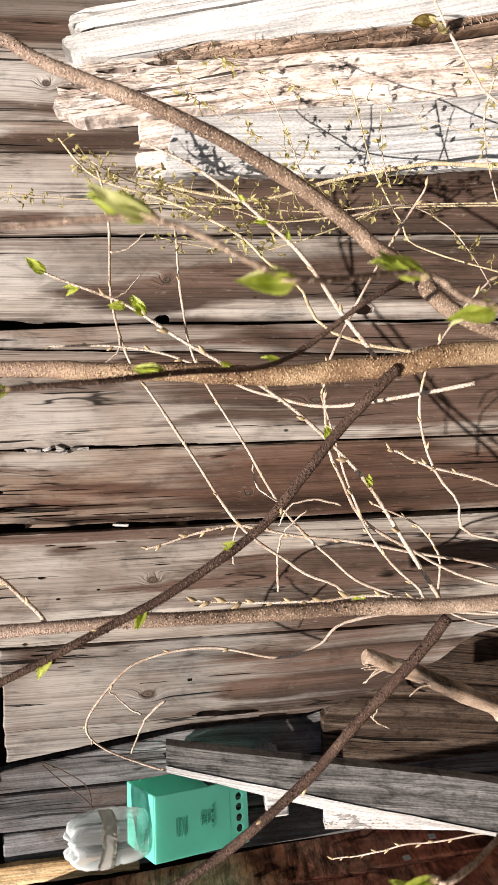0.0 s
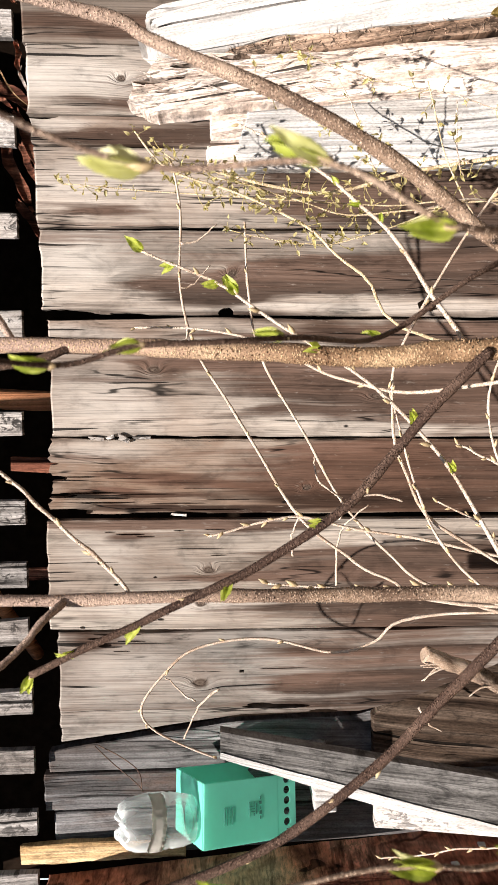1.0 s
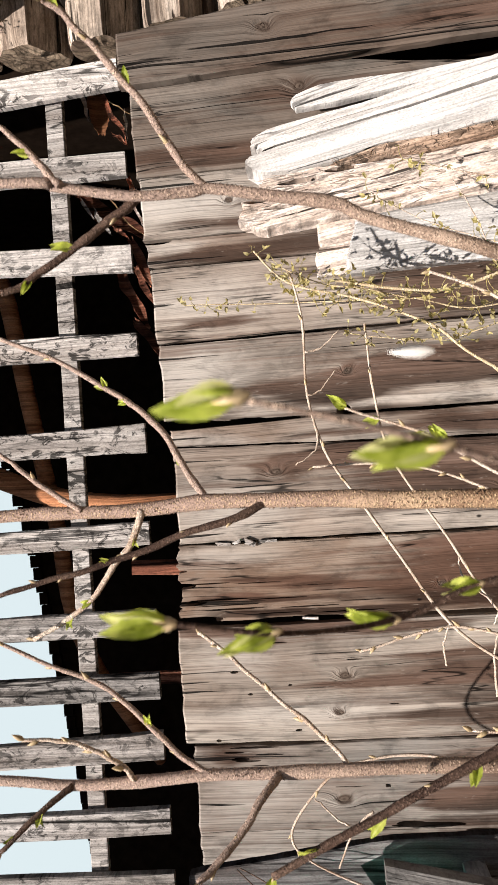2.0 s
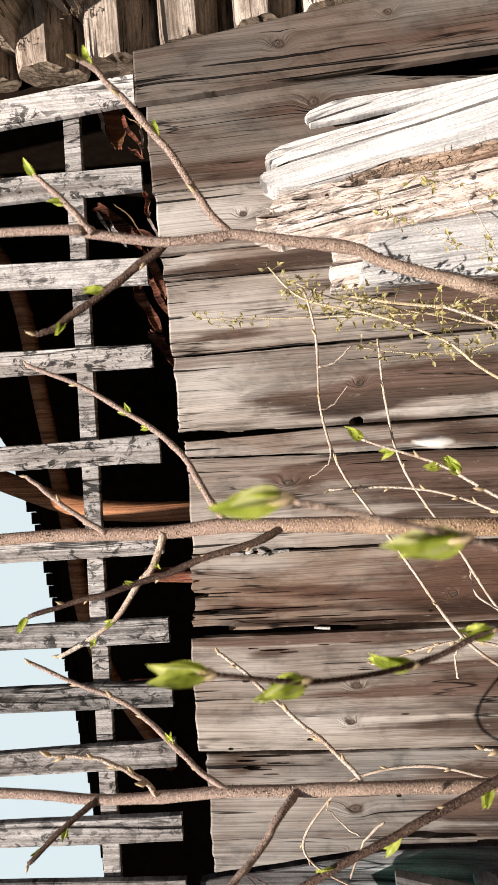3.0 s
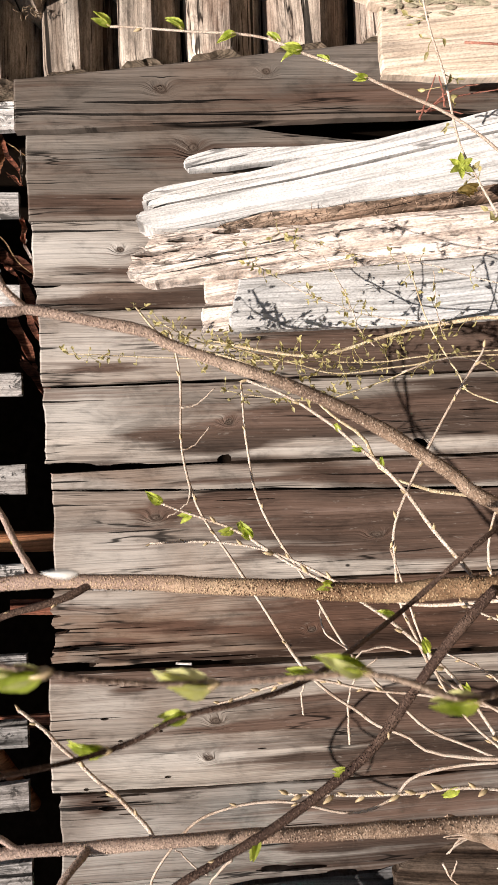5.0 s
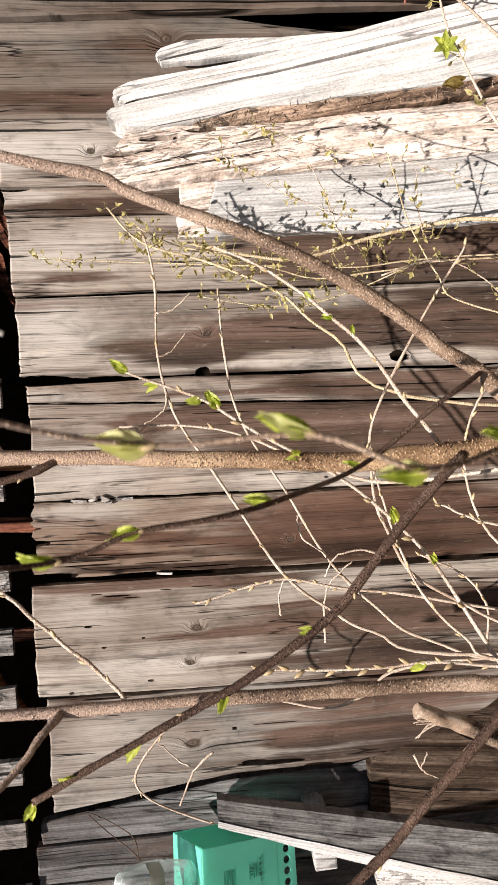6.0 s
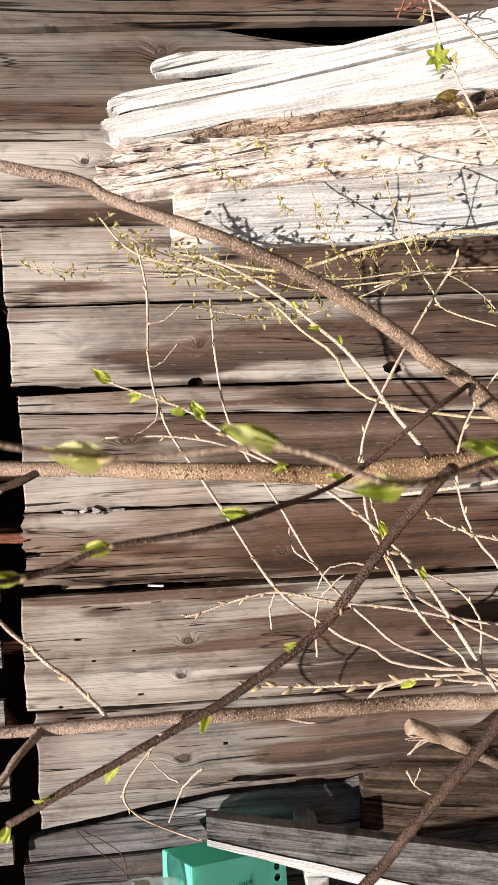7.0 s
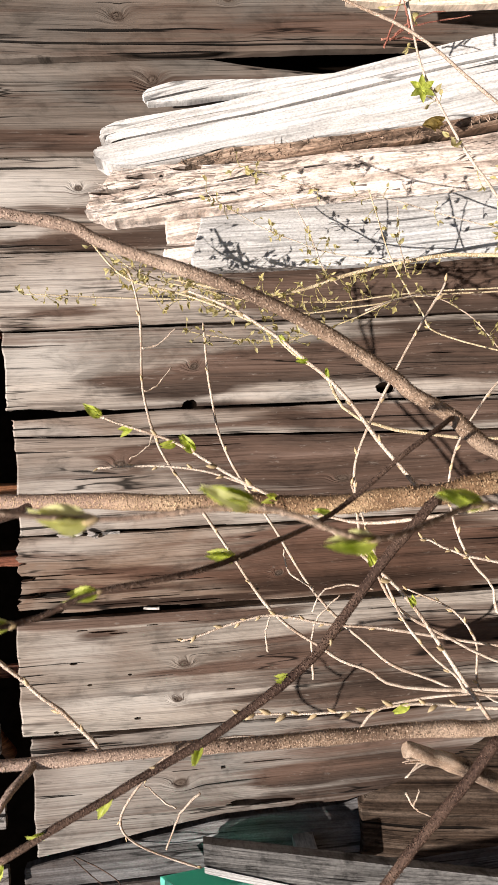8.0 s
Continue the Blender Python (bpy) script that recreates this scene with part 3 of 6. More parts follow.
BOARD_RAGGED = plank_wood("plank_wood_brown_ragged", (0.38, 0.325, 0.275), [(-0.05, 1.18, 0.09, 0.56, 1.5), (-0.052, 1.725, 0.016, 0.14, 0.65), (-0.085, 1.78, 0.010, 0.2, 0.7), (-0.112, 1.68, 0.012, 0.3, 0.9), (0.012, 1.45, 0.014, 0.3, 0.5)],
                          [(0.005, 1.88, 0.03, 0.15, 0.5)], [(-0.072, 1.44, 0.005, 0.008)], 9.0, 0.75, (0.058, 0.031, 0.021), 1.86, 1.15)
BOARD_WIDE = plank_wood("plank_wood_wide_silver", (0.42, 0.375, 0.328), [(-0.144, 1.68, 0.016, 0.42, 1.1), (-0.258, 1.56, 0.016, 0.30, 0.65), (-0.235, 1.13, 0.085, 0.48, 0.85), (-0.175, 1.80, 0.014, 0.07, 0.5), (-0.345, 1.18, 0.045, 0.40, 1.1), (-0.20, 1.35, 0.014, 0.3, 0.6)],
                        [(-0.31, 1.70, 0.035, 0.32, 0.55), (-0.20, 1.85, 0.05, 0.12, 0.4)], [(-0.2405, 1.642, 0.006, 0.009), (-0.3125, 1.659, 0.005, 0.007)], 10.0, 0.3)
BOARD_LAST = plank_wood("plank_wood_last_grey", (0.335, 0.312, 0.286), [(-0.40, 1.86, 0.030, 0.08, 0.7), (-0.47, 1.20, 0.12, 0.40, 0.75), (-0.415, 1.50, 0.02, 0.22, 0.5), (-0.50, 1.42, 0.03, 0.10, 0.6), (-0.44, 1.62, 0.02, 0.12, 0.4)],
                        [(-0.46, 1.80, 0.05, 0.14, 0.4)], [(-0.486, 1.6595, 0.009, 0.014), (-0.575, 1.672, 0.006, 0.008)], 11.0, 0.3)


# ---- mesh helpers ----
def part(name, bm, mats, parent=None, label=""):
    """Links a bmesh as one mesh object, under a thing or a part."""
    me = bpy.data.meshes.new(name)
    bm.to_mesh(me)
    bm.free()
    for mt in (mats if isinstance(mats, (list, tuple)) else (mats,)):
        me.materials.append(mt)
    ob = new(name, me)
    if parent is not None:
        ob.parent = parent
        ob.matrix_parent_inverse = parent.matrix_basis.inverted()
    if label:
        tagged(ob, label)
    return ob


def thing(name, at, label, category, group="", kind=""):
    ob = new(name)
    ob.empty_display_size = 0.05
    ob.location = at
    ob.matrix_world = Matrix.Translation(at)
    return tagged(ob, label, category, group, kind)


def n3(x, y, z, s=0.0):
    return noise.noise(Vector((x + 13.1 * s, y + 7.7 * s, z - 5.3 * s)))


def key(points):
    zs, vs = zip(*sorted(points))
    return lambda z: float(np.interp(z, zs, vs))


def slab(left, right, zt, zb, front, thick, nz=46, nu=7, jag=0.003, edge=0.0014, relief=0.0012, seed=0.0, lip=0.003, bites=(), top=None):
    """An upright board: left and right edges, front face and top end as functions of height; bites are ellipses
    (x, z, half width, half height) broken out of it, right through."""
    left, right, front = (f if callable(f) else key(f) if isinstance(f, (list, tuple)) else (lambda z, f=f: f) for f in (left, right, front))
    us = {0.0, 0.035, 0.965, 1.0} | {k / nu for k in range(nu + 1)}
    ss = {k / nz for k in range(nz + 1)} | {0.002, 0.006}
    for x, z, rx, rz in bites:
        for k in range(-5, 6):
            a = z + rz * k / 4.5
            u = (x + rx * k / 4.5 - left(z)) / (right(z) - left(z))
            if zb < a < zt:
                ss.add((zt - a) / (zt - zb))
            if 0 < u < 1:
                us.add(u)
    us, ss = sorted(us), sorted(ss)
    bm = bmesh.new()
    grid = []
    for side in (0, 1):
        rows = []
        for s in ss:
            z0 = zt + (zb - zt) * s
            row = []
            for u in us:
                x = left(z0) * (1 - u) + right(z0) * u
                e = (n3(z0 * 9, 3.1 if u < 0.5 else 8.2, seed, seed) + 0.6 * n3(z0 * 37, u > 0.5, seed + 4, seed)) * edge
                x += e * (1 if u in (0.0, 1.0) else 0.4 * abs(2 * u - 1))
                fall = max(0.0, 1 - s * 9)
                z = z0 + fall * (jag * (n3(u * 5, seed, 1.7) + 0.8 * n3(u * 19, seed, 5.7)) + (top(u) if top else 0.0))
                y = front(z0) + relief * (n3(x * 30, z0 * 3, seed) + 0.5 * n3(x * 90, z0 * 8, seed)) + 0.004 * n3(0.3, z0 * 1.3, seed) * relief / 0.0012
                if side == 0:
                    y += lip * (u in (0.0, 1.0) or s in (0.0, 1.0))
                else:
                    y += thick
                row.append(bm.verts.new((x, y, z)))
            rows.append(row)
        grid.append(rows)

    def gone(i, j):
        s, u = (ss[i] + ss[i + 1]) / 2, (us[j] + us[j + 1]) / 2
        z = zt + (zb - zt) * s
        x = left(z) * (1 - u) + right(z) * u
        return any(((x - bx) / rx) ** 2 + ((z - bz) / rz) ** 2 < 1 for bx, bz, rx, rz in bites)
    ni, nj = len(ss) - 1, len(us) - 1
    solid = [[not gone(i, j) for j in range(nj)] for i in range(ni)]
    for i in range(ni + 1):
        for j in range(nj + 1):
            cells = [solid[a][c] for a in (i - 1, i) for c in (j - 1, j) if 0 <= a < ni and 0 <= c < nj]
            if bites and any(cells) and not all(cells):
                for side in (0, 1):
                    v = grid[side][i][j]
                    best = min(bites, key=lambda q: abs(((v.co.x - q[0]) / q[2]) ** 2 + ((v.co.z - q[1]) / q[3]) ** 2 - 1))
                    d = math.sqrt(((v.co.x - best[0]) / best[2]) ** 2 + ((v.co.z - best[1]) / best[3]) ** 2)
                    if 0.4 < d < 1.8:
                        g = (1 + 0.16 * n3(v.co.x * 160, 0.5 * side, v.co.z * 90, seed)) / d
                        v.co.x, v.co.z = best[0] + (v.co.x - best[0]) * g, best[1] + (v.co.z - best[1]) * g

    def is_solid(i, j):
        return 0 <= i < ni and 0 <= j < nj and solid[i][j]
    f, b = grid
    for i in range(ni):
        for j in range(nj):
            if not solid[i][j]:
                continue
            bm.faces.new((f[i][j], f[i + 1][j], f[i + 1][j + 1], f[i][j + 1]))
            bm.faces.new((b[i][j], b[i][j + 1], b[i + 1][j + 1], b[i + 1][j]))
            if not is_solid(i - 1, j):
                bm.faces.new((f[i][j], f[i][j + 1], b[i][j + 1], b[i][j]))
            if not is_solid(i + 1, j):
                bm.faces.new((f[i + 1][j], b[i + 1][j], b[i + 1][j + 1], f[i + 1][j + 1]))
            if not is_solid(i, j - 1):
                bm.faces.new((f[i][j], b[i][j], b[i + 1][j], f[i + 1][j]))
            if not is_solid(i, j + 1):
                bm.faces.new((f[i][j + 1], f[i + 1][j + 1], b[i + 1][j + 1], b[i][j + 1]))
    loose = [v for v in bm.verts if not v.link_faces]
    for v in loose:
        bm.verts.remove(v)
    return bm


def spline(pts, per=5):
    """A smooth curve through the points, as more points."""
    p = [Vector(q) for q in pts]
    if len(p) < 3:
        return [p[0].lerp(p[-1], k / per) for k in range(per + 1)]
    out = []
    for k in range(len(p) - 1):
        a, b, c, d = p[max(k - 1, 0)], p[k], p[k + 1], p[min(k + 2, len(p) - 1)]
        for s in range(per):
            t = s / per
            out.append(0.5 * (2 * b + (c - a) * t + (2 * a - 5 * b + 4 * c - d) * t * t + (3 * b - a - 3 * c + d) * t ** 3))
    out.append(p[-1])
    return out


def tube_into(bm, pts, r0, r1, sides=8, rough=0.05, seed=0.0, per=5, swell=0.0, wobble=0.0):
    """A tapered round rod along a smooth curve, with uneven girth."""
    path = spline(pts, per)
    n = len(path)
    up = Vector((0.31, -0.9, 0.2))
    rings = []
    for k, p in enumerate(path):
        way = (path[min(k + 1, n - 1)] - path[max(k - 1, 0)]).normalized()
        a = way.cross(up).normalized()
        b = way.cross(a)
        s = k / (n - 1)
        r = r0 + (r1 - r0) * s
        r *= 1 + swell * max(0.0, math.sin(s * 41 + seed * 5)) ** 6
        q = p + wobble * Vector((n3(s * 9, seed, 1), n3(s * 9, seed, 2), n3(s * 9, seed, 3)))
        ring = []
        for i in range(sides):
            t = 2 * math.pi * i / sides
            d = a * math.cos(t) + b * math.sin(t)
            ring.append(bm.verts.new(q + d * r * (1 + rough * n3(d.x * 2 + s * 14, d.y * 2, d.z * 2 + s * 9, seed))))
        rings.append(ring)
    for k in range(n - 1):
        for i in range(sides):
            j = (i + 1) % sides
            f = bm.faces.new((rings[k][i], rings[k][j], rings[k + 1][j], rings[k + 1][i]))
            f.smooth = True
    bm.faces.new(rings[0][::-1])
    bm.faces.new(rings[-1])
    return path


def box_into(bm, size, m=Matrix(), bevel=0.0, mat=0):
    r = bmesh.ops.create_cube(bm, size=1.0, matrix=m @ Matrix.Diagonal((*size, 1)))
    faces = {f for v in r["verts"] for f in v.link_faces}
    if bevel:
        edges = list({e for v in r["verts"] for e in v.link_edges})
        out = bmesh.ops.bevel(bm, geom=edges, offset=bevel, segments=2, affect="EDGES", profile=0.6)
        faces = {f for f in faces if f.is_valid} | set(out["faces"])
    for f in faces:
        f.material_index = mat
    return faces


def bar(a, b, w, d, seed=0.0, n=14, rough=0.0012):
    """A sawn bar from a to b, w wide along x and d deep, with slightly uneven faces."""
    a, b = Vector(a), Vector(b)
    way = (b - a).normalized()
    side = Vector((1, 0, 0)) - way * way.x
    side.normalize()
    back = way.cross(side)
    if back.y < 0:
        back = -back
    bm = bmesh.new()
    rings = []
    c = min(w, d) * 0.08
    corner = [(-w / 2 + c, -d / 2), (w / 2 - c, -d / 2), (w / 2, -d / 2 + c), (w / 2, d / 2), (-w / 2, d / 2), (-w / 2, -d / 2 + c)]
    for k in range(n + 1):
        p = a.lerp(b, k / n)
        ring = []
        for i, (u, v) in enumerate(corner):
            e = rough * n3(k * 0.7, i * 3.3, seed, seed)
            ring.append(bm.verts.new(p + side * (u + e) + back * (v + e * 0.6) + way * (rough * 2 * n3(i * 2.2, seed, 9) * (k in (0, n)))))
        rings.append(ring)
    m = len(corner)
    for k in range(n):
        for i in range(m):
            j = (i + 1) % m
            bm.faces.new((rings[k][i], rings[k][j], rings[k + 1][j], rings[k + 1][i]))
    bm.faces.new(rings[0][::-1])
    bm.faces.new(rings[-1])
    bmesh.ops.recalc_face_normals(bm, faces=bm.faces)
    return bm


def leaf_into(bm, at, way, face, length, width, fold=0.5, curl=0.3, pleats=4, seed=0.0):
    """One leaf: folded along the midrib, pleated by its veins, with a toothed edge."""
    at, way = Vector(at), Vector(way).normalized()
    side = way.cross(Vector(face)).normalized()
    up = side.cross(way)
    nl = pleats * 2 + 2
    grid = []
    for k in range(nl + 1):
        s = k / nl
        w = width * 0.5 * (math.sin(math.pi * s ** 0.72) ** 0.85 if 0 < s < 1 else 0.0) * (1 + 0.035 * (k % 2))
        row = []
        for u in (-1.0, -0.5, 0.0, 0.5, 1.0):
            lift = fold * abs(u) * w + 0.03 * width * (k % 2) * abs(u)
            row.append(bm.verts.new(at + way * (length * s - 0.12 * length * s * s * curl) + side * (u * w * (1 - 0.3 * fold)) + up * (lift - curl * length * s * s + 0.04 * length * n3(s * 3, u, seed))))
        grid.append(row)
    for k in range(nl):
        for j in range(4):
            f = bm.faces.new((grid[k][j], grid[k][j + 1], grid[k + 1][j + 1], grid[k + 1][j]))
            f.smooth = True


def bud_into(bm, at, way, length, width, mat=0):
    """A pointed bud."""
    at, way = Vector(at), Vector(way).normalized()
    a = way.orthogonal().normalized()
    b = way.cross(a)
    rings = []
    for s, r in ((0, 0.35), (0.3, 1.0), (0.65, 0.75), (1.0, 0.08)):
        rings.append([bm.verts.new(at + way * length * s + (a * math.cos(t) + b * math.sin(t)) * r * width / 2) for t in (0, 1.26, 2.51, 3.77, 5.03)])
    for k in range(3):
        for i in range(5):
            j = (i + 1) % 5
            f = bm.faces.new((rings[k][i], rings[k][j], rings[k + 1][j], rings[k + 1][i]))
            f.smooth, f.material_index = True, mat
    f = bm.faces.new(rings[3])
    f.material_index = mat


# ---- ground and shed ----
rnd = random.Random(7)


def ground_sheet():
    bm = bmesh.new()
    steps = [-600, -120, -30, -8] + [k * 0.5 for k in range(-8, 9)] + [8, 30, 120, 600]
    rows = [[bm.verts.new((x, y, 0.03 * n3(x * 0.9, y * 0.9, 1.0) * (abs(x) < 9 and abs(y) < 9))) for x in steps] for y in steps]
    for a, b in zip(rows, rows[1:]):
        for k in range(len(steps) - 1):
            bm.faces.new((a[k], a[k + 1], b[k + 1], b[k]))
    return part("ground", bm, EARTH)


tagged(ground_sheet(), "bare brown earth with last year's dry grass", "ground", kind="structure")

WALL_Y = 1.45
haze = material("pale_sky_haze")[0]
haze.node_tree.nodes["Principled BSDF"].inputs["Base Color"].default_value = (0, 0, 0, 1)
haze.node_tree.nodes["Principled BSDF"].inputs["Emission Color"].default_value = (0.80, 0.92, 0.96, 1)
haze.node_tree.nodes["Principled BSDF"].inputs["Emission Strength"].default_value = 0.56
sheet = bmesh.new()
bmesh.ops.create_grid(sheet, x_segments=1, y_segments=1, size=1.0, matrix=Matrix.Translation((0, 160, 60)) @ Matrix.Rotation(radians(90), 4, "X") @ Matrix.Diagonal((300, 60, 1, 1)))
tagged(part("backdrop", sheet, haze), "pale hazy spring sky far behind the shed", "sky", kind="structure")
shed_wall = thing("wall_shed", (0.2, WALL_Y, 0), "shed wall of weathered grey vertical planks with gaps", "wall", kind="structure")


def shed_plank(left, right, zt, y=WALL_Y, mat=None, zb=0.02, label="", **more):
    seed = rnd.uniform(0, 60)
    r = random.Random(int(seed * 1000))
    lo, hi = (key(e)(1.6) for e in (left, right))
    # hair-thin drying checks that run with the grain
    checks = [(r.uniform(lo + 0.012, hi - 0.012), r.uniform(1.05, zt - 0.08), r.uniform(0.0006, 0.0014), r.uniform(0.02, 0.07)) for _ in range(int((hi - lo) / 0.07))]
    more["bites"] = list(more.get("bites", ())) + checks
    return part("plank", slab(left, right, zt, zb, y, 0.024, seed=seed, **more), mat, shed_wall, label)


shed_plank([(2.0, 0.949), (1.29, 0.969), (0, 1.0)], [(2.0, 1.053), (1.24, 1.128), (0, 1.25)], 1.998, 1.424, BOARD_TOP, jag=0.002)
shed_plank([(2.0, 0.777), (0, 0.775)], [(2.0, 0.967), (1.60, 0.970), (1.52, 0.962), (1.45, 0.950), (1.2, 0.925), (0, 0.91)], 1.985, 1.452, BOARD_SECOND, jag=0.003)
shed_plank([(2.0, 0.647), (0, 0.655)], [(2.0, 0.772), (0, 0.770)], 1.977, 1.447, BOARD_THIRD, edge=0.002)
shed_plank([(2.0, 0.594), (0, 0.604)], [(2.0, 0.644), (0, 0.652)], 1.972, 1.449, BOARD_FOURTH, edge=0.003, bites=[(0.644, 1.95, 0.006, 0.03)])
shed_plank([(2.0, 0.440), (0, 0.452)], [(2.0, 0.588), (0, 0.600)], 1.968, 1.451, BOARD_FIFTH, jag=0.004)
shed_plank([(2.0, 0.276), (0, 0.272)], [(2.0, 0.434), (0, 0.447)], 1.963, 1.448, BOARD_SIXTH, edge=0.002, jag=0.005,
           bites=[(0.272, 1.93, 0.013, 0.075), (0.277, 1.605, 0.011, 0.014), (0.280, 1.598, 0.010, 0.009), (0.296, 1.200, 0.012, 0.024), (0.274, 1.80, 0.005, 0.04)])
shed_plank([(2.0, 0.232), (1.1, 0.204), (0, 0.19)], [(2.0, 0.262), (1.7, 0.270), (0, 0.266)], 1.953, 1.453, BOARD_STRIP, edge=0.003, jag=0.006)
shed_plank([(2.0, 0.035), (0, 0.030)], [(2.0, 0.229), (1.1, 0.200), (0, 0.186)], 1.950, 1.447, BOARD_SEVENTH, edge=0.002, bites=[(0.034, 1.74, 0.003, 0.05), (0.034, 1.60, 0.002, 0.06)])
shed_plank([(2.0, -0.122), (0, -0.128)], [(2.0, 0.029), (0, 0.024)], 1.958, 1.450, BOARD_RAGGED, jag=0.012, edge=0.003, nu=14,
           bites=[(-0.047, 1.90, 0.0014, 0.05), (-0.05, 1.80, 0.0009, 0.05), (-0.08, 1.88, 0.0018, 0.06), (-0.083, 1.76, 0.0012, 0.06), (-0.10, 1.85, 0.0018, 0.06), (-0.102, 1.70, 0.0013, 0.06),
                  (-0.112, 1.76, 0.0013, 0.05), (-0.009, 1.86, 0.0007, 0.03), (-0.115, 1.62, 0.0014, 0.07), (-0.095, 1.60, 0.0008, 0.05), (-0.06, 1.69, 0.0006, 0.04),
                  (-0.05, 1.955, 0.0060, 0.03), (-0.085, 1.95, 0.0045, 0.045), (-0.118, 1.93, 0.0060, 0.06), (-0.02, 1.96, 0.0030, 0.02), (-0.122, 1.72, 0.0020, 0.08)])
shed_plank([(2.0, -0.366), (0, -0.374)], [(2.0, -0.136), (0, -0.138)], 1.968, 1.446, BOARD_WIDE, jag=0.003,
           bites=[(-0.30, 1.55, 0.0014, 0.010), (-0.21, 1.62, 0.0012, 0.016), (-0.160, 1.84, 0.0013, 0.012), (-0.165, 1.80, 0.0018, 0.03), (-0.158, 1.70, 0.0012, 0.012),
                  (-0.170, 1.77, 0.0012, 0.02), (-0.36, 1.90, 0.003, 0.006), (-0.27, 1.83, 0.0022, 0.005), (-0.225, 1.86, 0.0028, 0.008), (-0.345, 1.74, 0.0024, 0.007), (-0.255, 1.75, 0.002, 0.004)])
shed_plank([(1.96, -0.612), (1.575, -0.556), (1.32, -0.553), (1.22, -0.529), (1.03, -0.456), (0.96, -0.404), (0.85, -0.385), (0, -0.38)], [(2.0, -0.371), (0, -0.376)], 1.952, 1.449, BOARD_LAST,
           edge=0.004, jag=0.004, nu=12, bites=[(-0.540, 1.500, 0.0055, 0.070), (-0.536, 1.535, 0.0045, 0.030), (-0.552, 1.40, 0.004, 0.03), (-0.456, 1.482, 0.0013, 0.05), (-0.40, 1.86, 0.003, 0.02), (-0.377, 1.83, 0.0022, 0.05), (-0.392, 1.80, 0.0016, 0.03), (-0.404, 1.845, 0.0018, 0.026), (-0.386, 1.872, 0.002, 0.02), (-0.414, 1.822, 0.0014, 0.018)])
# boards set back behind the last plank
shed_plank([(2.1, -0.727), (0, -0.70)], [(2.1, -0.700), (1.96, -0.670), (1.575, -0.613), (1.32, -0.606), (1.1, -0.545), (0, -0.42)], 2.00, 1.524, PLANK_BLUE, jag=0.002)
shed_plank([(2.1, -0.815), (0, -0.79)], [(2.1, -0.730), (0, -0.706)], 2.01, 1.518, PLANK_BLUE)
shed_plank([(2.1, -0.945), (1.3, -0.90), (0, -0.82)], [(2.1, -0.822), (0, -0.80)], 1.99, 1.521, PLANK_BLUE)
shed_plank([(1.30, -0.72), (0.9, -0.70), (0, -0.66)], [(1.3, -0.60), (1.22, -0.515), (1.10, -0.46), (0.9, -0.37), (0, -0.40)], 1.285, 1.482, ROT_SHADED, jag=0.003, edge=0.002, relief=0.0015,
           label="rotten brown plank end with shadow in its colour")


red_wall = thing("wall_red_boards", (-0.9, 1.2, 0), "shaded red-brown board wall meeting the planks at a corner", "wall", kind="structure")
for k in range(5):
    bm = slab(-1.497 + 0.125 * k, -1.376 + 0.125 * k, 2.0, 0.02, 0.004 * (k % 2), 0.022, seed=30 + k * 2.1, relief=0.003, edge=0.003)
    for v in bm.verts:
        u, d, z = v.co
        v.co = (-0.943 + 0.0865 * (2.0 - z) - d, -u, z)
    part("board", bm, RED_WOOD, red_wall)
# a yellow-brown bar over the upper end of the last set-back board
tagged(part("yellow_lath", bar((-0.905, 1.505, 2.06), (-0.893, 1.505, 1.70), 0.045, 0.016, 2.4, 10, 0.003), YELLOW), "short yellow-brown strip of wood on the dark boards", "lath")

# posts and rail that carry the planks, and the dark room behind them
frame_rail = part("trim", bar((-1.8, 1.58, 1.90), (1.0, 1.58, 1.90), 0.05, 0.06, 3), PLANK_DARK)
tagged(frame_rail, "dark rail behind the plank tops", "trim", kind="structure")
BACK_Y = 2.6


def solid_wall(name, points, y0, y1, mat, label):
    """A wall with a thickness along y over an outline in x and z."""
    bm = bmesh.new()
    a = [bm.verts.new((x, y0, z)) for x, z in points]
    b = [bm.verts.new((x, y1, z)) for x, z in points]
    bm.faces.new(a)
    bm.faces.new(b[::-1])
    for k in range(len(a)):
        j = (k + 1) % len(a)
        bm.faces.new((a[k], b[k], b[j], a[j]))
    bmesh.ops.recalc_face_normals(bm, faces=bm.faces)
    return tagged(part(name, bm, mat), label, "wall", kind="structure")


# the closed room behind the lattice; its walls are coloured as dark as its shade
solid_wall("wall_back", [(-1.85, 0), (1.3, 0), (1.3, 3.3), (0.9, 3.215), (0.21, 2.815), (-0.008, 2.755), (-0.734, 2.641), (-1.0, 2.61), (-1.85, 2.515)], BACK_Y, BACK_Y + 0.06, SHED_DARK, "near-black board wall at the back of the shed")


def box_wall(name, lo, hi, mat, label, category="wall"):
    bm = bmesh.new()
    lo, hi = Vector(lo), Vector(hi)
    box_into(bm, hi - lo, Matrix.Translation((lo + hi) / 2), 0.004)
    return tagged(part(name, bm, mat), label, category, kind="structure")


box_wall("wall_left", (-1.90, 1.52, 0), (-1.855, 2.6, 2.55), SHED_DARK, "near-black board wall added to close the shed")
# added block that hides the log bodies and the sky behind the lattice
box_wall("wall_right", (1.045, 1.58, 0), (1.37, 2.59, 3.04), SHED_DARK, "near-black block added beside the log house to close the shed")
box_wall("floor", (-1.85, 1.52, 0.01), (1.31, 2.59, 0.05), SHED_DARK, "near-black floor added to close the shed", "floor")
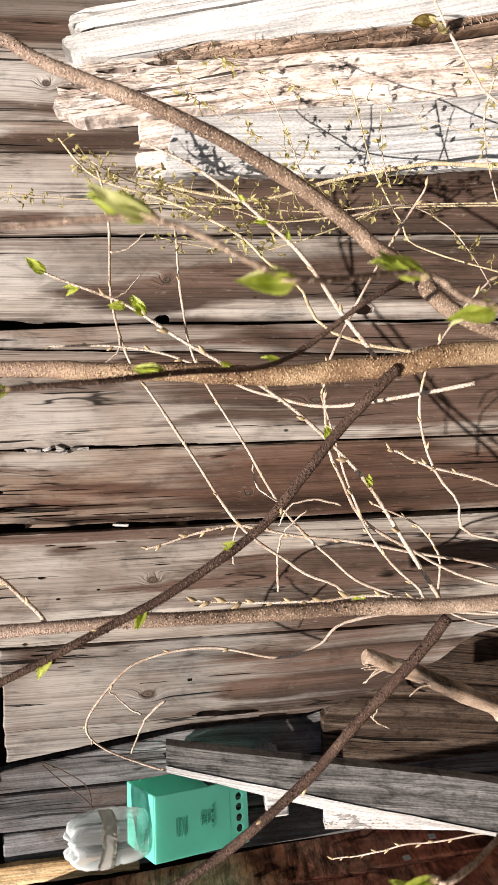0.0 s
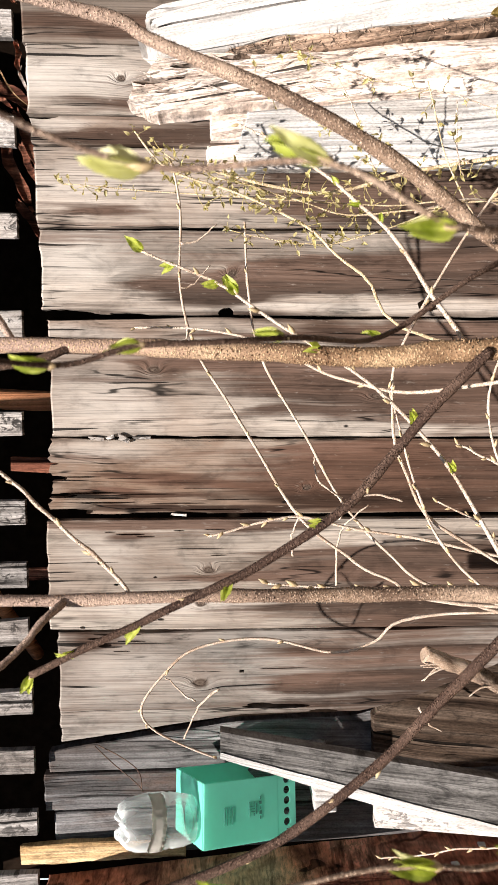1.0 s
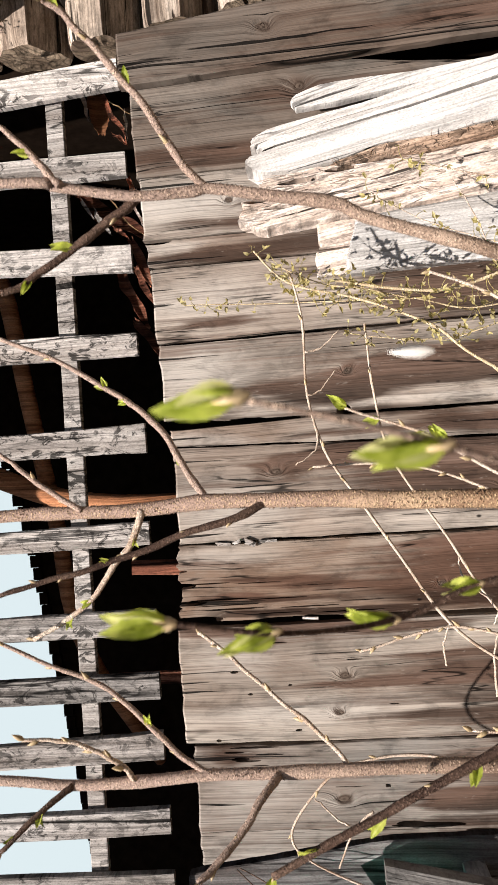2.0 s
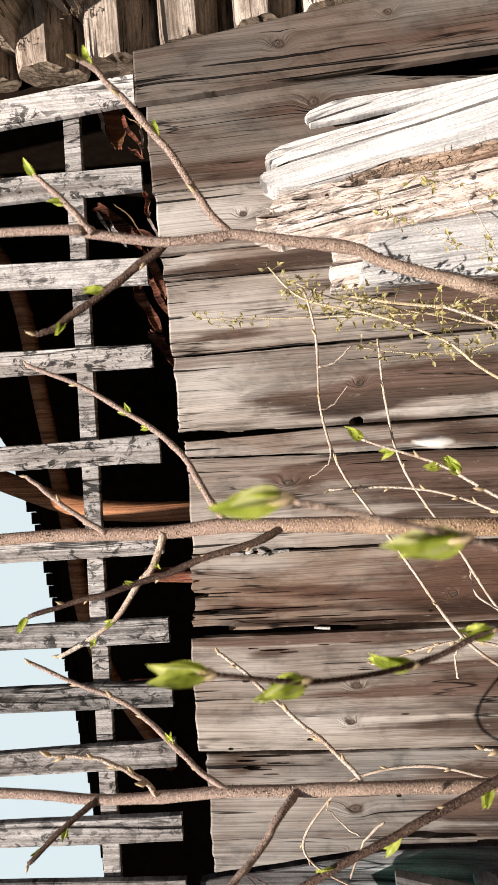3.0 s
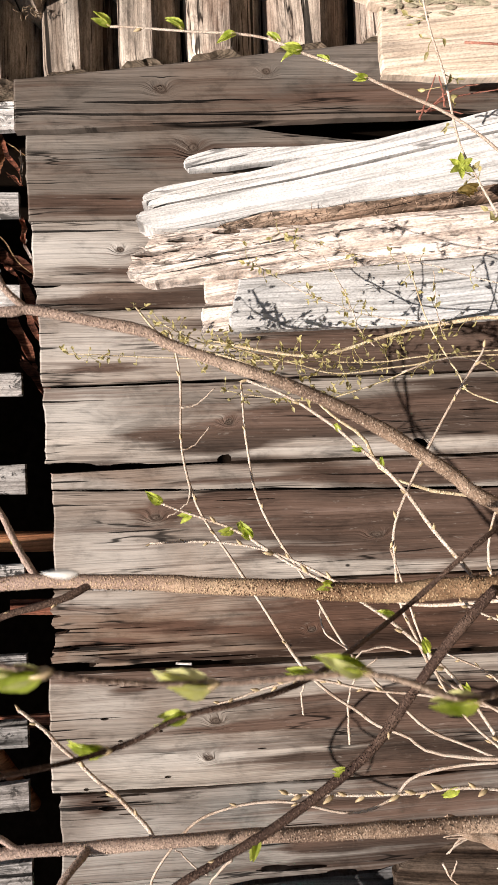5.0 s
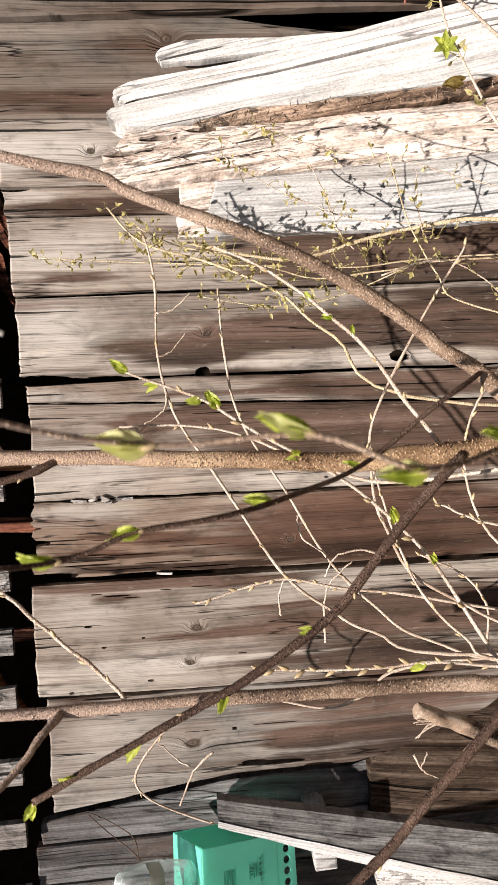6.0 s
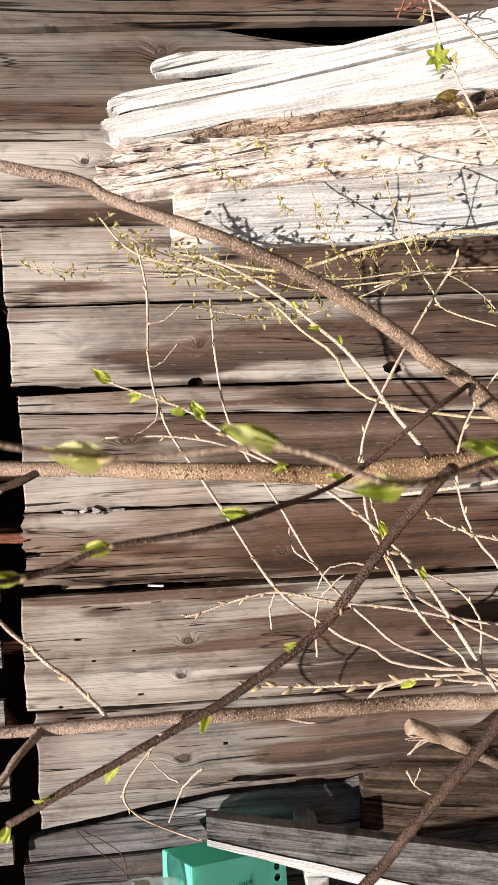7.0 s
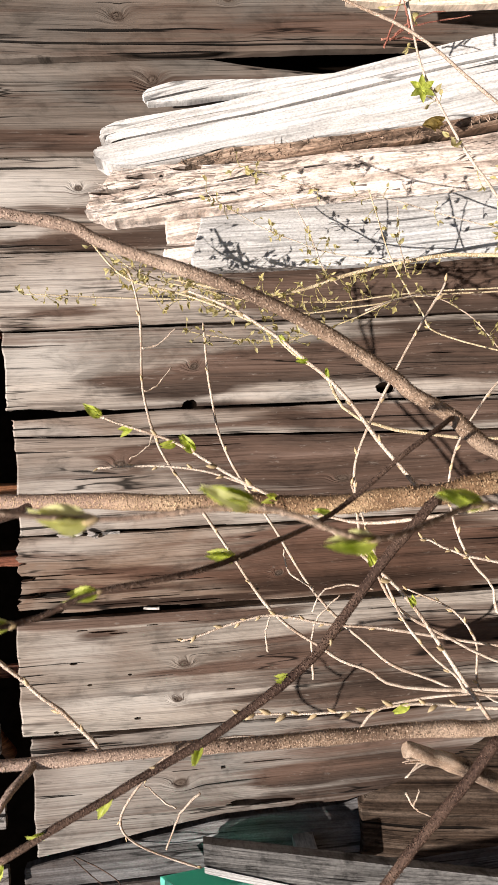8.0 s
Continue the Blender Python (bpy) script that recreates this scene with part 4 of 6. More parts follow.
# unseen roof, added to keep the sun off the room behind the lattice
box_wall("roof_deck", (-1.95, 1.535, 3.05), (1.9, 2.58, 3.09), SHED_DARK, "unseen board roof added to keep the shed dark", "roof")
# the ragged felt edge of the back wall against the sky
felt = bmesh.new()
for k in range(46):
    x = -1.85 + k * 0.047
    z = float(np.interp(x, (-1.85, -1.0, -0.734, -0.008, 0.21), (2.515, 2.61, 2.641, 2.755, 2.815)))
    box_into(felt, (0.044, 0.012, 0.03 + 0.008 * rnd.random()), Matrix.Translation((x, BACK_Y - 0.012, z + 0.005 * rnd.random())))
tagged(part("trim", felt, SHED_DARK), "ragged black roofing felt along the wall's top", "trim", kind="structure")


# ---- poles and broken boards inside the shed ----
def pole(name, pts, r, mat, label):
    bm = bmesh.new()
    tube_into(bm, pts, r, r * 0.92, 10, 0.06, rnd.uniform(0, 9))
    return tagged(part(name, bm, mat), label, "pole", "poles in the shed")


pole("rafter_pole", [(0.95, 2.1, 2.66), (0.76, 2.1, 2.565), (0.4, 2.1, 2.51), (0.02, 2.1, 2.45), (-0.35, 2.12, 2.40), (-0.9, 2.55, 2.3)], 0.026, RAFTER, "brown round pole under the shed roof")
pole("rafter_pole", [(0.20, 2.0, 2.62), (0.09, 2.0, 2.30), (0.07, 2.02, 1.7), (0.05, 2.05, 0.05)], 0.03, RAFTER, "brown round post inside the dark shed")
for a, b, w, mat in (((-0.1, 2.0, 2.2), (-0.2, 1.9, 0.06), 0.04, TORN_BARK), ((-0.45, 2.1, 2.3), (-0.38, 1.9, 0.06), 0.035, TORN_BARK)):
    o = part("broken_board", bar(a, b, w, 0.018, rnd.uniform(0, 9), rough=0.003), mat)
    tagged(o, "splintered narrow board leaning inside the dark shed", "board", "boards in the shed")



def bark_curl(a, b, width, turn, seed, mat):
    """A torn strip of bark from a to b, curled across, bent along its length and ragged at both ends."""
    a, b = Vector(a), Vector(b)
    way = (b - a).normalized()
    side = way.cross(Vector((0, 1, 0))).normalized()
    deep = side.cross(way)
    side, deep = side * math.cos(turn) + deep * math.sin(turn), deep * math.cos(turn) - side * math.sin(turn)
    long = (b - a).length
    bm = bmesh.new()
    rows = []
    for k in range(15):
        t = k / 14
        w = width * (0.35 + 0.65 * math.sin(math.pi * min(1, 0.12 + t * 0.95)) ** 0.6) * (1 + 0.35 * n3(t * 6, seed, 1))
        row = []
        for j in range(7):
            c = (j / 6 - 0.5) * 2.2
            off = side * (w * 0.5 * math.sin(c) + 0.10 * long * n3(t * 2, seed, 7)) + deep * (0.35 * w * math.cos(c) + 0.12 * long * (t - 0.5) ** 2 + 0.012 * n3(t * 3, seed, 5))
            row.append(bm.verts.new(a + way * (long * t + 0.02 * n3(j * 0.9, seed, k) * (k in (0, 14))) + off))
        rows.append(row)
    for p, q in zip(rows, rows[1:]):
        for j in range(6):
            f = bm.faces.new((p[j], p[j + 1], q[j + 1], q[j]))
            f.smooth = True
    bmesh.ops.solidify(bm, geom=list(bm.faces), thickness=0.0015)
    return tagged(part("bark_strip", bm, mat), "curled torn strip of bark behind the shed planks", "bark strip", "torn bark in the shed")


for k, (a, b, w, turn, mat) in enumerate((
        ((1.035, 1.575, 2.085), (0.925, 1.555, 2.075), 0.052, 0.2, RAFTER), ((1.020, 1.57, 2.073), (0.900, 1.55, 2.024), 0.013, -0.4, RED_WOOD), ((0.985, 1.54, 2.052), (0.945, 1.54, 1.995), 0.003, 0.0, YELLOW),
        ((0.953, 1.53, 2.016), (0.900, 1.53, 2.014), 0.008, 0.6, ROTTEN), ((0.918, 1.54, 2.047), (0.885, 1.53, 2.015), 0.010, 0.3, RED_WOOD), ((1.03, 1.565, 2.124), (0.965, 1.57, 2.102), 0.010, 0.0, ROTTEN),
        ((0.815, 1.58, 2.150), (0.685, 1.55, 1.985), 0.042, 0.3, TORN_BARK), ((0.784, 1.55, 2.131), (0.740, 1.55, 2.106), 0.009, 0.2, SLAT), ((0.758, 1.55, 2.106), (0.697, 1.54, 2.070), 0.011, -0.2, SLAT),
        ((0.798, 1.55, 2.096), (0.688, 1.53, 1.992), 0.003, 0.0, YELLOW), ((0.820, 1.54, 2.019), (0.750, 1.53, 2.010), 0.013, 0.5, RED_WOOD), ((0.766, 1.54, 2.013), (0.708, 1.53, 1.998), 0.008, -0.5, ROTTEN),
        ((0.695, 1.56, 2.033), (0.582, 1.54, 1.988), 0.024, 0.2, TORN_BARK), ((0.722, 1.56, 2.066), (0.690, 1.55, 2.034), 0.010, 0.0, RED_WOOD), ((0.665, 1.62, 2.078), (0.500, 1.58, 2.010), 0.032, 0.3, TORN_BARK),
        ((0.630, 1.57, 2.031), (0.540, 1.55, 1.984), 0.020, -0.3, TORN_BARK), ((0.520, 1.57, 2.03), (0.400, 1.545, 1.960), 0.026, 0.2, TORN_BARK))):
    bark_curl(a, b, w, turn, k * 1.9, mat)

# ---- lattice over the planks ----
lattice = thing("lattice_panel", (0.2, 1.5, 1.93), "open lattice of grey weathered upright slats on a lath", "lattice")
SLATS = [((1.041, 0.981), (1.020, 0.961)), ((0.855, 0.804), (0.862, 0.806)), ((0.659, 0.603), (0.674, 0.620)), ((0.476, 0.428), (0.485, 0.431)), ((0.284, 0.224), (0.282, 0.228)), ((0.081, 0.031), (0.076, 0.030)),
         ((-0.103, -0.156), (-0.108, -0.158)), ((-0.238, -0.293), (-0.241, -0.295)), ((-0.361, -0.419), (-0.376, -0.429)), ((-0.520, -0.575), (-0.529, -0.583)), ((-0.655, -0.71), (-0.66, -0.715)),
         ((-0.80, -0.855), (-0.81, -0.862)), ((-0.95, -1.0), (-0.955, -1.01))]
for k, ((r0, l0), (r1, l1)) in enumerate(SLATS):
    z0 = 2.013 + 0.012 * min(k, 8) / 8 + rnd.uniform(-0.003, 0.003)
    y = 1.478 if k == 0 else 1.496
    ztop = 3.05
    f = (ztop - z0) / 0.30
    bm = slab([(z0, l0), (ztop, l0 + (l1 - l0) * f)], [(z0, r0), (ztop, r0 + (r1 - r0) * f)], ztop, z0, y, 0.018, nz=16, nu=4, jag=0.001, edge=0.0016, relief=0.0014, seed=k * 3.7)
    part("slat", bm, SLAT if k < 6 else SLAT_SHADED, lattice)
part("lath", bar((-1.85, 1.524, 2.205), (1.03, 1.524, 2.164), 0.037, 0.016, 5, 30), SLAT, lattice)


# ---- log house corner ----
log_house = thing("log_house", (1.6, 1.6, 0), "corner of an old log house with crossing grey log ends", "log house")
EDGES = [2.42, 2.275, 2.119, 1.961, 1.798, 1.661, 1.481, 1.281, 1.12, 0.95, 0.79, 0.63, 0.46, 0.30, 0.15, 0.0]


def log(name, a, b, r0, r1, mat, seed, cut=0.0, sides=48, facet=False):
    """A log from its sawn end a to b: worn, checked skin, a bevelled and slightly uneven end face."""
    a, b = Vector(a), Vector(b)
    way = (b - a).normalized()
    u = way.cross(Vector((0, 0, 1))).normalized()
    v = u.cross(way)
    front = 1.0 if u.y < -0.5 else -1.0
    bm = bmesh.new()
    rings = []
    stations = [0.0, 0.006, 0.02, 0.06, 0.12, 0.2, 0.3, 0.45, 0.65, 1.0]
    long = (b - a).length
    for k, d in enumerate(stations):
        at = d if k < 9 else long
        r = r0 + (r1 - r0) * min(at / 0.4, 1.0)
        r *= (0.955, 0.985, 1, 1, 1, 1, 1, 1, 1, 1)[k]
        ring = []
        for i in range(sides):
            t = 2 * math.pi * i / sides
            c, s = math.cos(t), math.sin(t)
            hewn = 1.0
            if facet and c * front > -0.3:
                # hewn to an upright front and a flat slope below it
                turn = math.atan2(s, c * front)
                hewn = min(1.0, 0.86 / max(0.5, math.cos(turn - radians(15))), 0.66 / max(0.5, math.cos(turn + radians(55))))
            g = hewn * (1 + 0.045 * n3(c * 1.3, s * 1.3, seed) + 0.03 * n3(c * 7, s * 7, seed + at * 0.7))
            p = a + way * (at + cut * c * r0 * max(0, 1 - at * 7) + 0.004 * n3(c * 3, s * 3, seed + 8) * (k < 2)) + (u * c + v * s) * r * g
            ring.append(bm.verts.new(p))
        rings.append(ring)
    for k in range(len(rings) - 1):
        for i in range(sides):
            j = (i + 1) % sides
            f = bm.faces.new((rings[k][i], rings[k][j], rings[k + 1][j], rings[k + 1][i]))
            f.smooth = True
    inner = rings[0]
    for s in (0.7, 0.4):
        c0 = sum((w.co for w in rings[0]), Vector()) / sides
        nxt = [bm.verts.new(c0 + (w.co - c0) * s - way * 0.0025 * n3(w.co.x * 40, w.co.y * 40, w.co.z * 40 + s)) for w in rings[0]]
        for i in range(sides):
            j = (i + 1) % sides
            f = bm.faces.new((inner[j], inner[i], nxt[i], nxt[j]))
            f.material_index = 1
        inner = nxt
    f = bm.faces.new(inner[::-1])
    f.material_index = 1
    bm.faces.new(rings[-1])
    bmesh.ops.recalc_face_normals(bm, faces=bm.faces)
    for e in bm.edges:
        e.smooth = len(e.link_faces) == 2 and e.calc_face_angle(0.0) < radians(24)
    return part(name, bm, (mat, LOG_END), log_house)


for k in range(len(EDGES) - 1):
    hi, lo = EDGES[k], EDGES[k + 1]
    r = (hi - lo) / 2
    z = (hi + lo) / 2
    x = (1.097 + 0.099 * (2.0 - z) if z < 1.97 else 1.088) + rnd.uniform(-0.006, 0.006)
    log("log", (x, 1.447 + r, z), (3.4, 1.40 + r, z), r, r * 1.02, LOG_X, k * 2.3, cut=rnd.uniform(-0.12, 0.04), facet=True)
for k, z in enumerate(EDGES[:-1]):
    r = (EDGES[max(k - 1, 0)] - EDGES[min(k + 1, len(EDGES) - 1)]) / 4 * 0.97
    x = 1.292 + 0.31 * (1.965 - z) + rnd.uniform(-0.006, 0.006)
    log("log", (x, 1.275 + rnd.uniform(-0.02, 0.02), z + 0.010), (x + 0.05, 3.4, z - 0.03), r, r * 0.97, LOG_Y, 40 + k * 1.9, cut=rnd.uniform(-0.12, 0.12), facet=True)
# tow between the logs
for k, z in enumerate(EDGES[:-1]):
    bm = bmesh.new()
    for _ in range(18):
        c = Vector((1.205 + 0.30 * (1.96 - z) + rnd.gauss(0, 0.007), 1.44 + rnd.gauss(0, 0.006), z + rnd.gauss(0, 0.016)))
        d = Vector((rnd.gauss(0, 1), rnd.gauss(0, 1), rnd.gauss(0, 1))).normalized()
        tube_into(bm, [c - d * 0.006, c + Vector((0, 0, 0.003)), c + d * 0.006], 0.0014, 0.0006, 4, 0, per=2)
    tagged(part("tow", bm, TOW, log_house, "dry tow stuffed between logs"), kind="stuff")

# ---- boards leaning on the wall ----
GROUP = "boards leaning on the shed"


def leaning(name, left, right, zt, front, thick, mat, label, category="board", **more):
    return tagged(part(name, slab(left, right, zt, 0.0, front, thick, **more), mat), label, category, GROUP)


leaning("bleached_slab", [(1.752, 0.737), (1.729, 0.716), (1.649, 0.712), (1.593, 0.716), (1.51, 0.735), (1.405, 0.732), (1.348, 0.740), (1.179, 0.747), (1.098, 0.754), (0, 0.86)],
        [(1.752, 0.751), (1.704, 0.762), (1.452, 0.791), (1.093, 0.850), (0, 0.985)], 1.752, [(1.75, 1.345), (0, 1.09)], 0.075, BLEACHED,
        "thick sun-bleached split log slab with a rough top end", "slab", nz=90, nu=14, jag=0.010, edge=0.003, relief=0.003, lip=0.010, seed=3.1)
leaning("split_strip", [(1.75, 0.771), (1.704, 0.781), (1.452, 0.8085), (1.093, 0.868), (0, 1.003)], [(1.748, 0.784), (1.707, 0.800), (1.533, 0.815), (1.334, 0.851), (1.091, 0.895), (0, 1.03)], 1.742, [(1.75, 1.352), (0, 1.096)], 0.06, BLEACHED,
        "narrow bleached strip split from the slab's edge", "slab", nz=60, nu=5, jag=0.008, edge=0.0015, relief=0.002, lip=0.008, seed=4.7)
leaning("split_strip", [(1.735, 0.756), (1.704, 0.764), (1.452, 0.793), (1.093, 0.852), (0, 0.987)], [(1.735, 0.767), (1.704, 0.778), (1.452, 0.806), (1.093, 0.865), (0, 1.00)], 1.728, [(1.75, 1.347), (0, 1.092)], 0.06, BLEACHED,
        "narrow bleached strip split from the slab's edge", "slab", nz=60, nu=4, jag=0.010, edge=0.001, relief=0.002, lip=0.006, seed=6.6)
rotten_slab = leaning("rotten_slab", [(1.772, 0.640), (1.761, 0.624), (1.733, 0.616), (1.634, 0.622), (1.569, 0.622), (1.343, 0.617), (1.102, 0.620), (0, 0.70)],
        [(1.772, 0.652), (1.754, 0.672), (1.73, 0.706), (1.649, 0.713), (1.593, 0.711), (1.474, 0.704), (1.341, 0.712), (1.18, 0.721), (1.099, 0.730), (0, 0.84)], 1.770, [(1.77, 1.352), (0, 1.10)], 0.06, ROTTEN,
        "rotten brown split log slab with a ragged crumbling end", "slab", nz=90, nu=20, jag=0.014, edge=0.005, relief=0.008, lip=0.012, seed=5.4,
        bites=[(0.668, 1.735, 0.005, 0.035), (0.690, 1.66, 0.005, 0.04), (0.650, 1.70, 0.003, 0.03), (0.700, 1.585, 0.005, 0.03)])
rotten_core = leaning("rotten_core", [(1.60, 0.708), (1.593, 0.705), (1.474, 0.699), (1.341, 0.709), (1.18, 0.718), (1.099, 0.727), (0, 0.842)], [(1.60, 0.714), (1.51, 0.732), (1.405, 0.730), (1.348, 0.738), (1.179, 0.745), (1.098, 0.752), (0, 0.87)], 1.602, [(1.75, 1.352), (0, 1.099)], 0.03, ROT_CORE,
        "crumbling brown rotten core strip between the slabs", "slab", nz=150, nu=8, jag=0.012, edge=0.004, relief=0.008, lip=0.010, seed=7.7)


def shreds(on, n, place, size, seed):
    """Loose fibres and crumbs lying on a rotten face: small wedges, pointed at one end and lifted at the other."""
    r = random.Random(seed)
    bm = bmesh.new()
    for _ in range(n):
        x, z, lean = place(r)
        met, spot, _normal, _face = on.ray_cast(Vector((x, 0.8, z)), Vector((0, 1, 0)))
        if not met:
            continue
        y = spot.y
        long, w = r.uniform(0.5, 1.6) * size, r.uniform(0.03, 0.10) * size
        q = lean + r.gauss(0, 0.16)
        way = Vector((math.sin(q), r.uniform(-0.12, 0.05), math.cos(q)))
        side = Vector((way.z, 0, -way.x))
        at, up = Vector((x, y, z)), Vector((0, -1, 0)) * r.uniform(0.0005, 0.0022)
        tip = bm.verts.new(at + way * long)
        base = [bm.verts.new(at + d) for d in (-side * w - up * 0.5, side * w - up * 0.5, side * w * r.uniform(-0.4, 0.6) + up)]
        for i in range(3):
            bm.faces.new((base[i], base[(i + 1) % 3], tip))
        bm.faces.new(base[::-1])
    bmesh.ops.recalc_face_normals(bm, faces=bm.faces)
    return bm


def on_rotten(r):
    z = 1.75 - 0.75 * r.random() ** 1.7
    lo, hi = key([(1.76, 0.626), (1.634, 0.624), (1.10, 0.622)])(z), key([(1.76, 0.655), (1.73, 0.704), (1.474, 0.702), (1.10, 0.727)])(z)
    return lo + (hi - lo) * r.random() ** 0.7, z, -0.09


def on_core(r):
    z = 1.60 - 0.65 * r.random()
    mid = key([(1.60, 0.711), (1.474, 0.712), (1.341, 0.722), (1.10, 0.740)])(z)
    return mid + r.gauss(0, 0.010), z, r.gauss(0.0, 0.9)


tagged(part("fibre_layer", shreds(rotten_slab, 330, on_rotten, 0.024, 5), ROTTEN, rotten_slab, "loose brown fibres on the rotten face"), kind="stuff")
tagged(part("crumble", shreds(rotten_core, 420, on_core, 0.010, 6), ROT_CORE, rotten_core, "brown crumbs of rotten wood"), kind="stuff")
leaning("pale_board", [(1.592, 0.510), (1.355, 0.504), (1.125, 0.505), (0, 0.53)], [(1.575, 0.606), (1.351, 0.611), (1.119, 0.617), (0, 0.68)], 1.583, [(1.59, 1.300), (0, 1.02)], 0.028, BLEACHED_GREY,
        "pale grey weathered board standing against the slabs", nz=60, nu=8, jag=0.004, edge=0.002, relief=0.0015, seed=8.2, top=lambda u: 0.010 - 0.024 * u)
leaning("bark_strip", [(1.664, 0.868), (1.654, 0.852), (1.581, 0.851), (1.526, 0.856), (1.438, 0.860), (1.30, 0.870), (0, 0.98)], [(1.664, 0.871), (1.652, 0.881), (1.602, 0.892), (1.524, 0.889), (1.437, 0.884), (1.30, 0.886), (0, 1.0)], 1.664, [(1.68, 1.40), (0, 1.195)], 0.02, BLEACHED,
        "narrow pale split sliver behind the bleached slab", nz=60, nu=6, jag=0.001, edge=0.001, relief=0.001, lip=0.006, seed=1.3)
leaning("short_lath", [(1.64, 0.524), (0, 0.56)], [(1.64, 0.572), (0, 0.60)], 1.640, [(1.64, 1.372), (0, 1.19)], 0.018, ROTTEN, "short brown lath behind the pale board", nz=40, nu=5, seed=2.2, jag=0.008)
leaning("short_lath", [(1.636, 0.577), (0, 0.606)], [(1.636, 0.622), (0, 0.65)], 1.632, [(1.64, 1.362), (0, 1.18)], 0.016, ROTTEN, "short brown lath behind the pale board", nz=40, nu=5, seed=6.2, jag=0.006)
block = thing("squared_beam", (1.08, 1.2, 0), "pale fresh-sawn squared beam with bark left on", "beam")
part("beam_body", slab([(1.33, 0.950), (1.15, 0.922), (0, 0.90)], [(1.33, 1.208), (1.14, 1.19), (0, 1.17)], 1.322, 0.0, [(1.33, 1.235), (0, 1.02)], 0.022, nz=40, nu=34, jag=0.003, edge=0.003, relief=0.002, seed=9.9, lip=0.004, top=lambda u: 0.022 * (u > 0.55) - 0.02 * (u < 0.5)), FRESH, block)
flakes = bmesh.new()
fr = random.Random(12)
for _ in range(900):
    x, z = 1.115 + fr.gauss(0, 0.030), 1.16 + fr.gauss(0, 0.085)
    if n3(x * 26, z * 11, 4.0) + 0.4 * n3(x * 70, z * 40, 2.0) < -0.16 or z > 1.305 or x > 1.19:
        continue
    y = 1.2335 - 0.162 * (1.33 - z) - 0.0004
    w, h, t0 = fr.uniform(0.0015, 0.006), fr.uniform(0.003, 0.020), fr.uniform(-0.3, 0.3)
    rim = []
    for k in range(8):
        t = 2 * math.pi * k / 8
        g = fr.uniform(0.55, 1.15)
        u, v = w * g * math.cos(t), h * g * math.sin(t)
        rim.append(flakes.verts.new((x + u * math.cos(t0) - v * math.sin(t0), y + 0.0008, z + u * math.sin(t0) + v * math.cos(t0))))
    mid = flakes.verts.new((x, y - fr.uniform(0.0004, 0.0015), z))
    for k in range(8):
        flakes.faces.new((rim[k], rim[(k + 1) % 8], mid))
bmesh.ops.recalc_face_normals(flakes, faces=flakes.faces)
tagged(part("bark_patch", flakes, MOSS, block, "grey flaking bark and moss patch"), kind="stuff")

# ---- green box, bottle and sticks ----
LEAN_OUT = radians(23.2)
BOX = Matrix.Translation((-0.683, 1.314, 1.651)) @ Matrix.Rotation(radians(0.3), 4, "Y") @ Matrix.Rotation(radians(20.5), 4, "Z") @ Matrix.Rotation(LEAN_OUT, 4, "X") @ Matrix.Translation((-0.0085, 0, 0))
bw, bd, bh = 0.118, 0.150, 0.203
green_box = thing("plastic_box", (-0.70, 1.3, 1.46), "sea-green plastic box hung tilted with round vent holes", "box")


def box_wall_part(name, size, at, label="", mat=GREEN):
    bm = bmesh.new()
    box_into(bm, size, BOX @ Matrix.Translation(at), min(0.0025, 0.2 * min(size)))
    return part(name, bm, mat, green_box, label)


def pierced_front():
    """The front panel with a row of round holes near its lower end."""
    bm = bmesh.new()
    cols, zrow, rad = 6, -bh + 0.020, 0.0075
    cell = bw / cols
    rings = []
    for layer, y in ((0, -0.001), (1, 0.003)):
        for c in range(cols):
            cx = -bw / 2 + cell * (c + 0.5)
            ring = [bm.verts.new(BOX @ Vector((cx + rad * math.cos(t), y, zrow + rad * math.sin(t)))) for t in (2 * math.pi * k / 16 for k in range(16))]
            sq = []
            for k in range(16):
                t = 2 * math.pi * k / 16
                m = 1 / max(abs(math.cos(t)), abs(math.sin(t)))
                sq.append(bm.verts.new(BOX @ Vector((cx + cell / 2 * math.cos(t) * m, y, zrow + 0.02 * math.sin(t) * m))))
            for k in range(16):
                j = (k + 1) % 16
                bm.faces.new((ring[k], ring[j], sq[j], sq[k]) if layer else (ring[j], ring[k], sq[k], sq[j]))
            rings.append(ring)
    for c in range(cols):
        for k in range(16):
            j = (k + 1) % 16
            bm.faces.new((rings[c][k], rings[c][j], rings[c + cols][j], rings[c + cols][k]))
    bmesh.ops.remove_doubles(bm, verts=list(bm.verts), dist=0.0002)
    box_into(bm, (bw, 0.004, bh - 0.04), BOX @ Matrix.Translation((0, 0.001, -(bh - 0.04) / 2)), 0.0015)
    return part("front_panel", bm, GREEN, green_box)


pierced_front()
box_wall_part("side_panel", (0.004, bd, bh), (-bw / 2 + 0.002, bd / 2 + 0.004, -bh / 2))
box_wall_part("back_panel", (bw, 0.004, bh), (0, bd + 0.006, -bh / 2))
box_wall_part("top_panel", (bw, bd, 0.004), (0, bd / 2 + 0.004, -0.001))
for k in range(4):
    box_wall_part("print_bar", (0.032, 0.0008, 0.0007), (-0.004, -0.0015, -0.044 - 0.0056 * k), "dark unreadable print line", BLACK)
mark = bmesh.new()
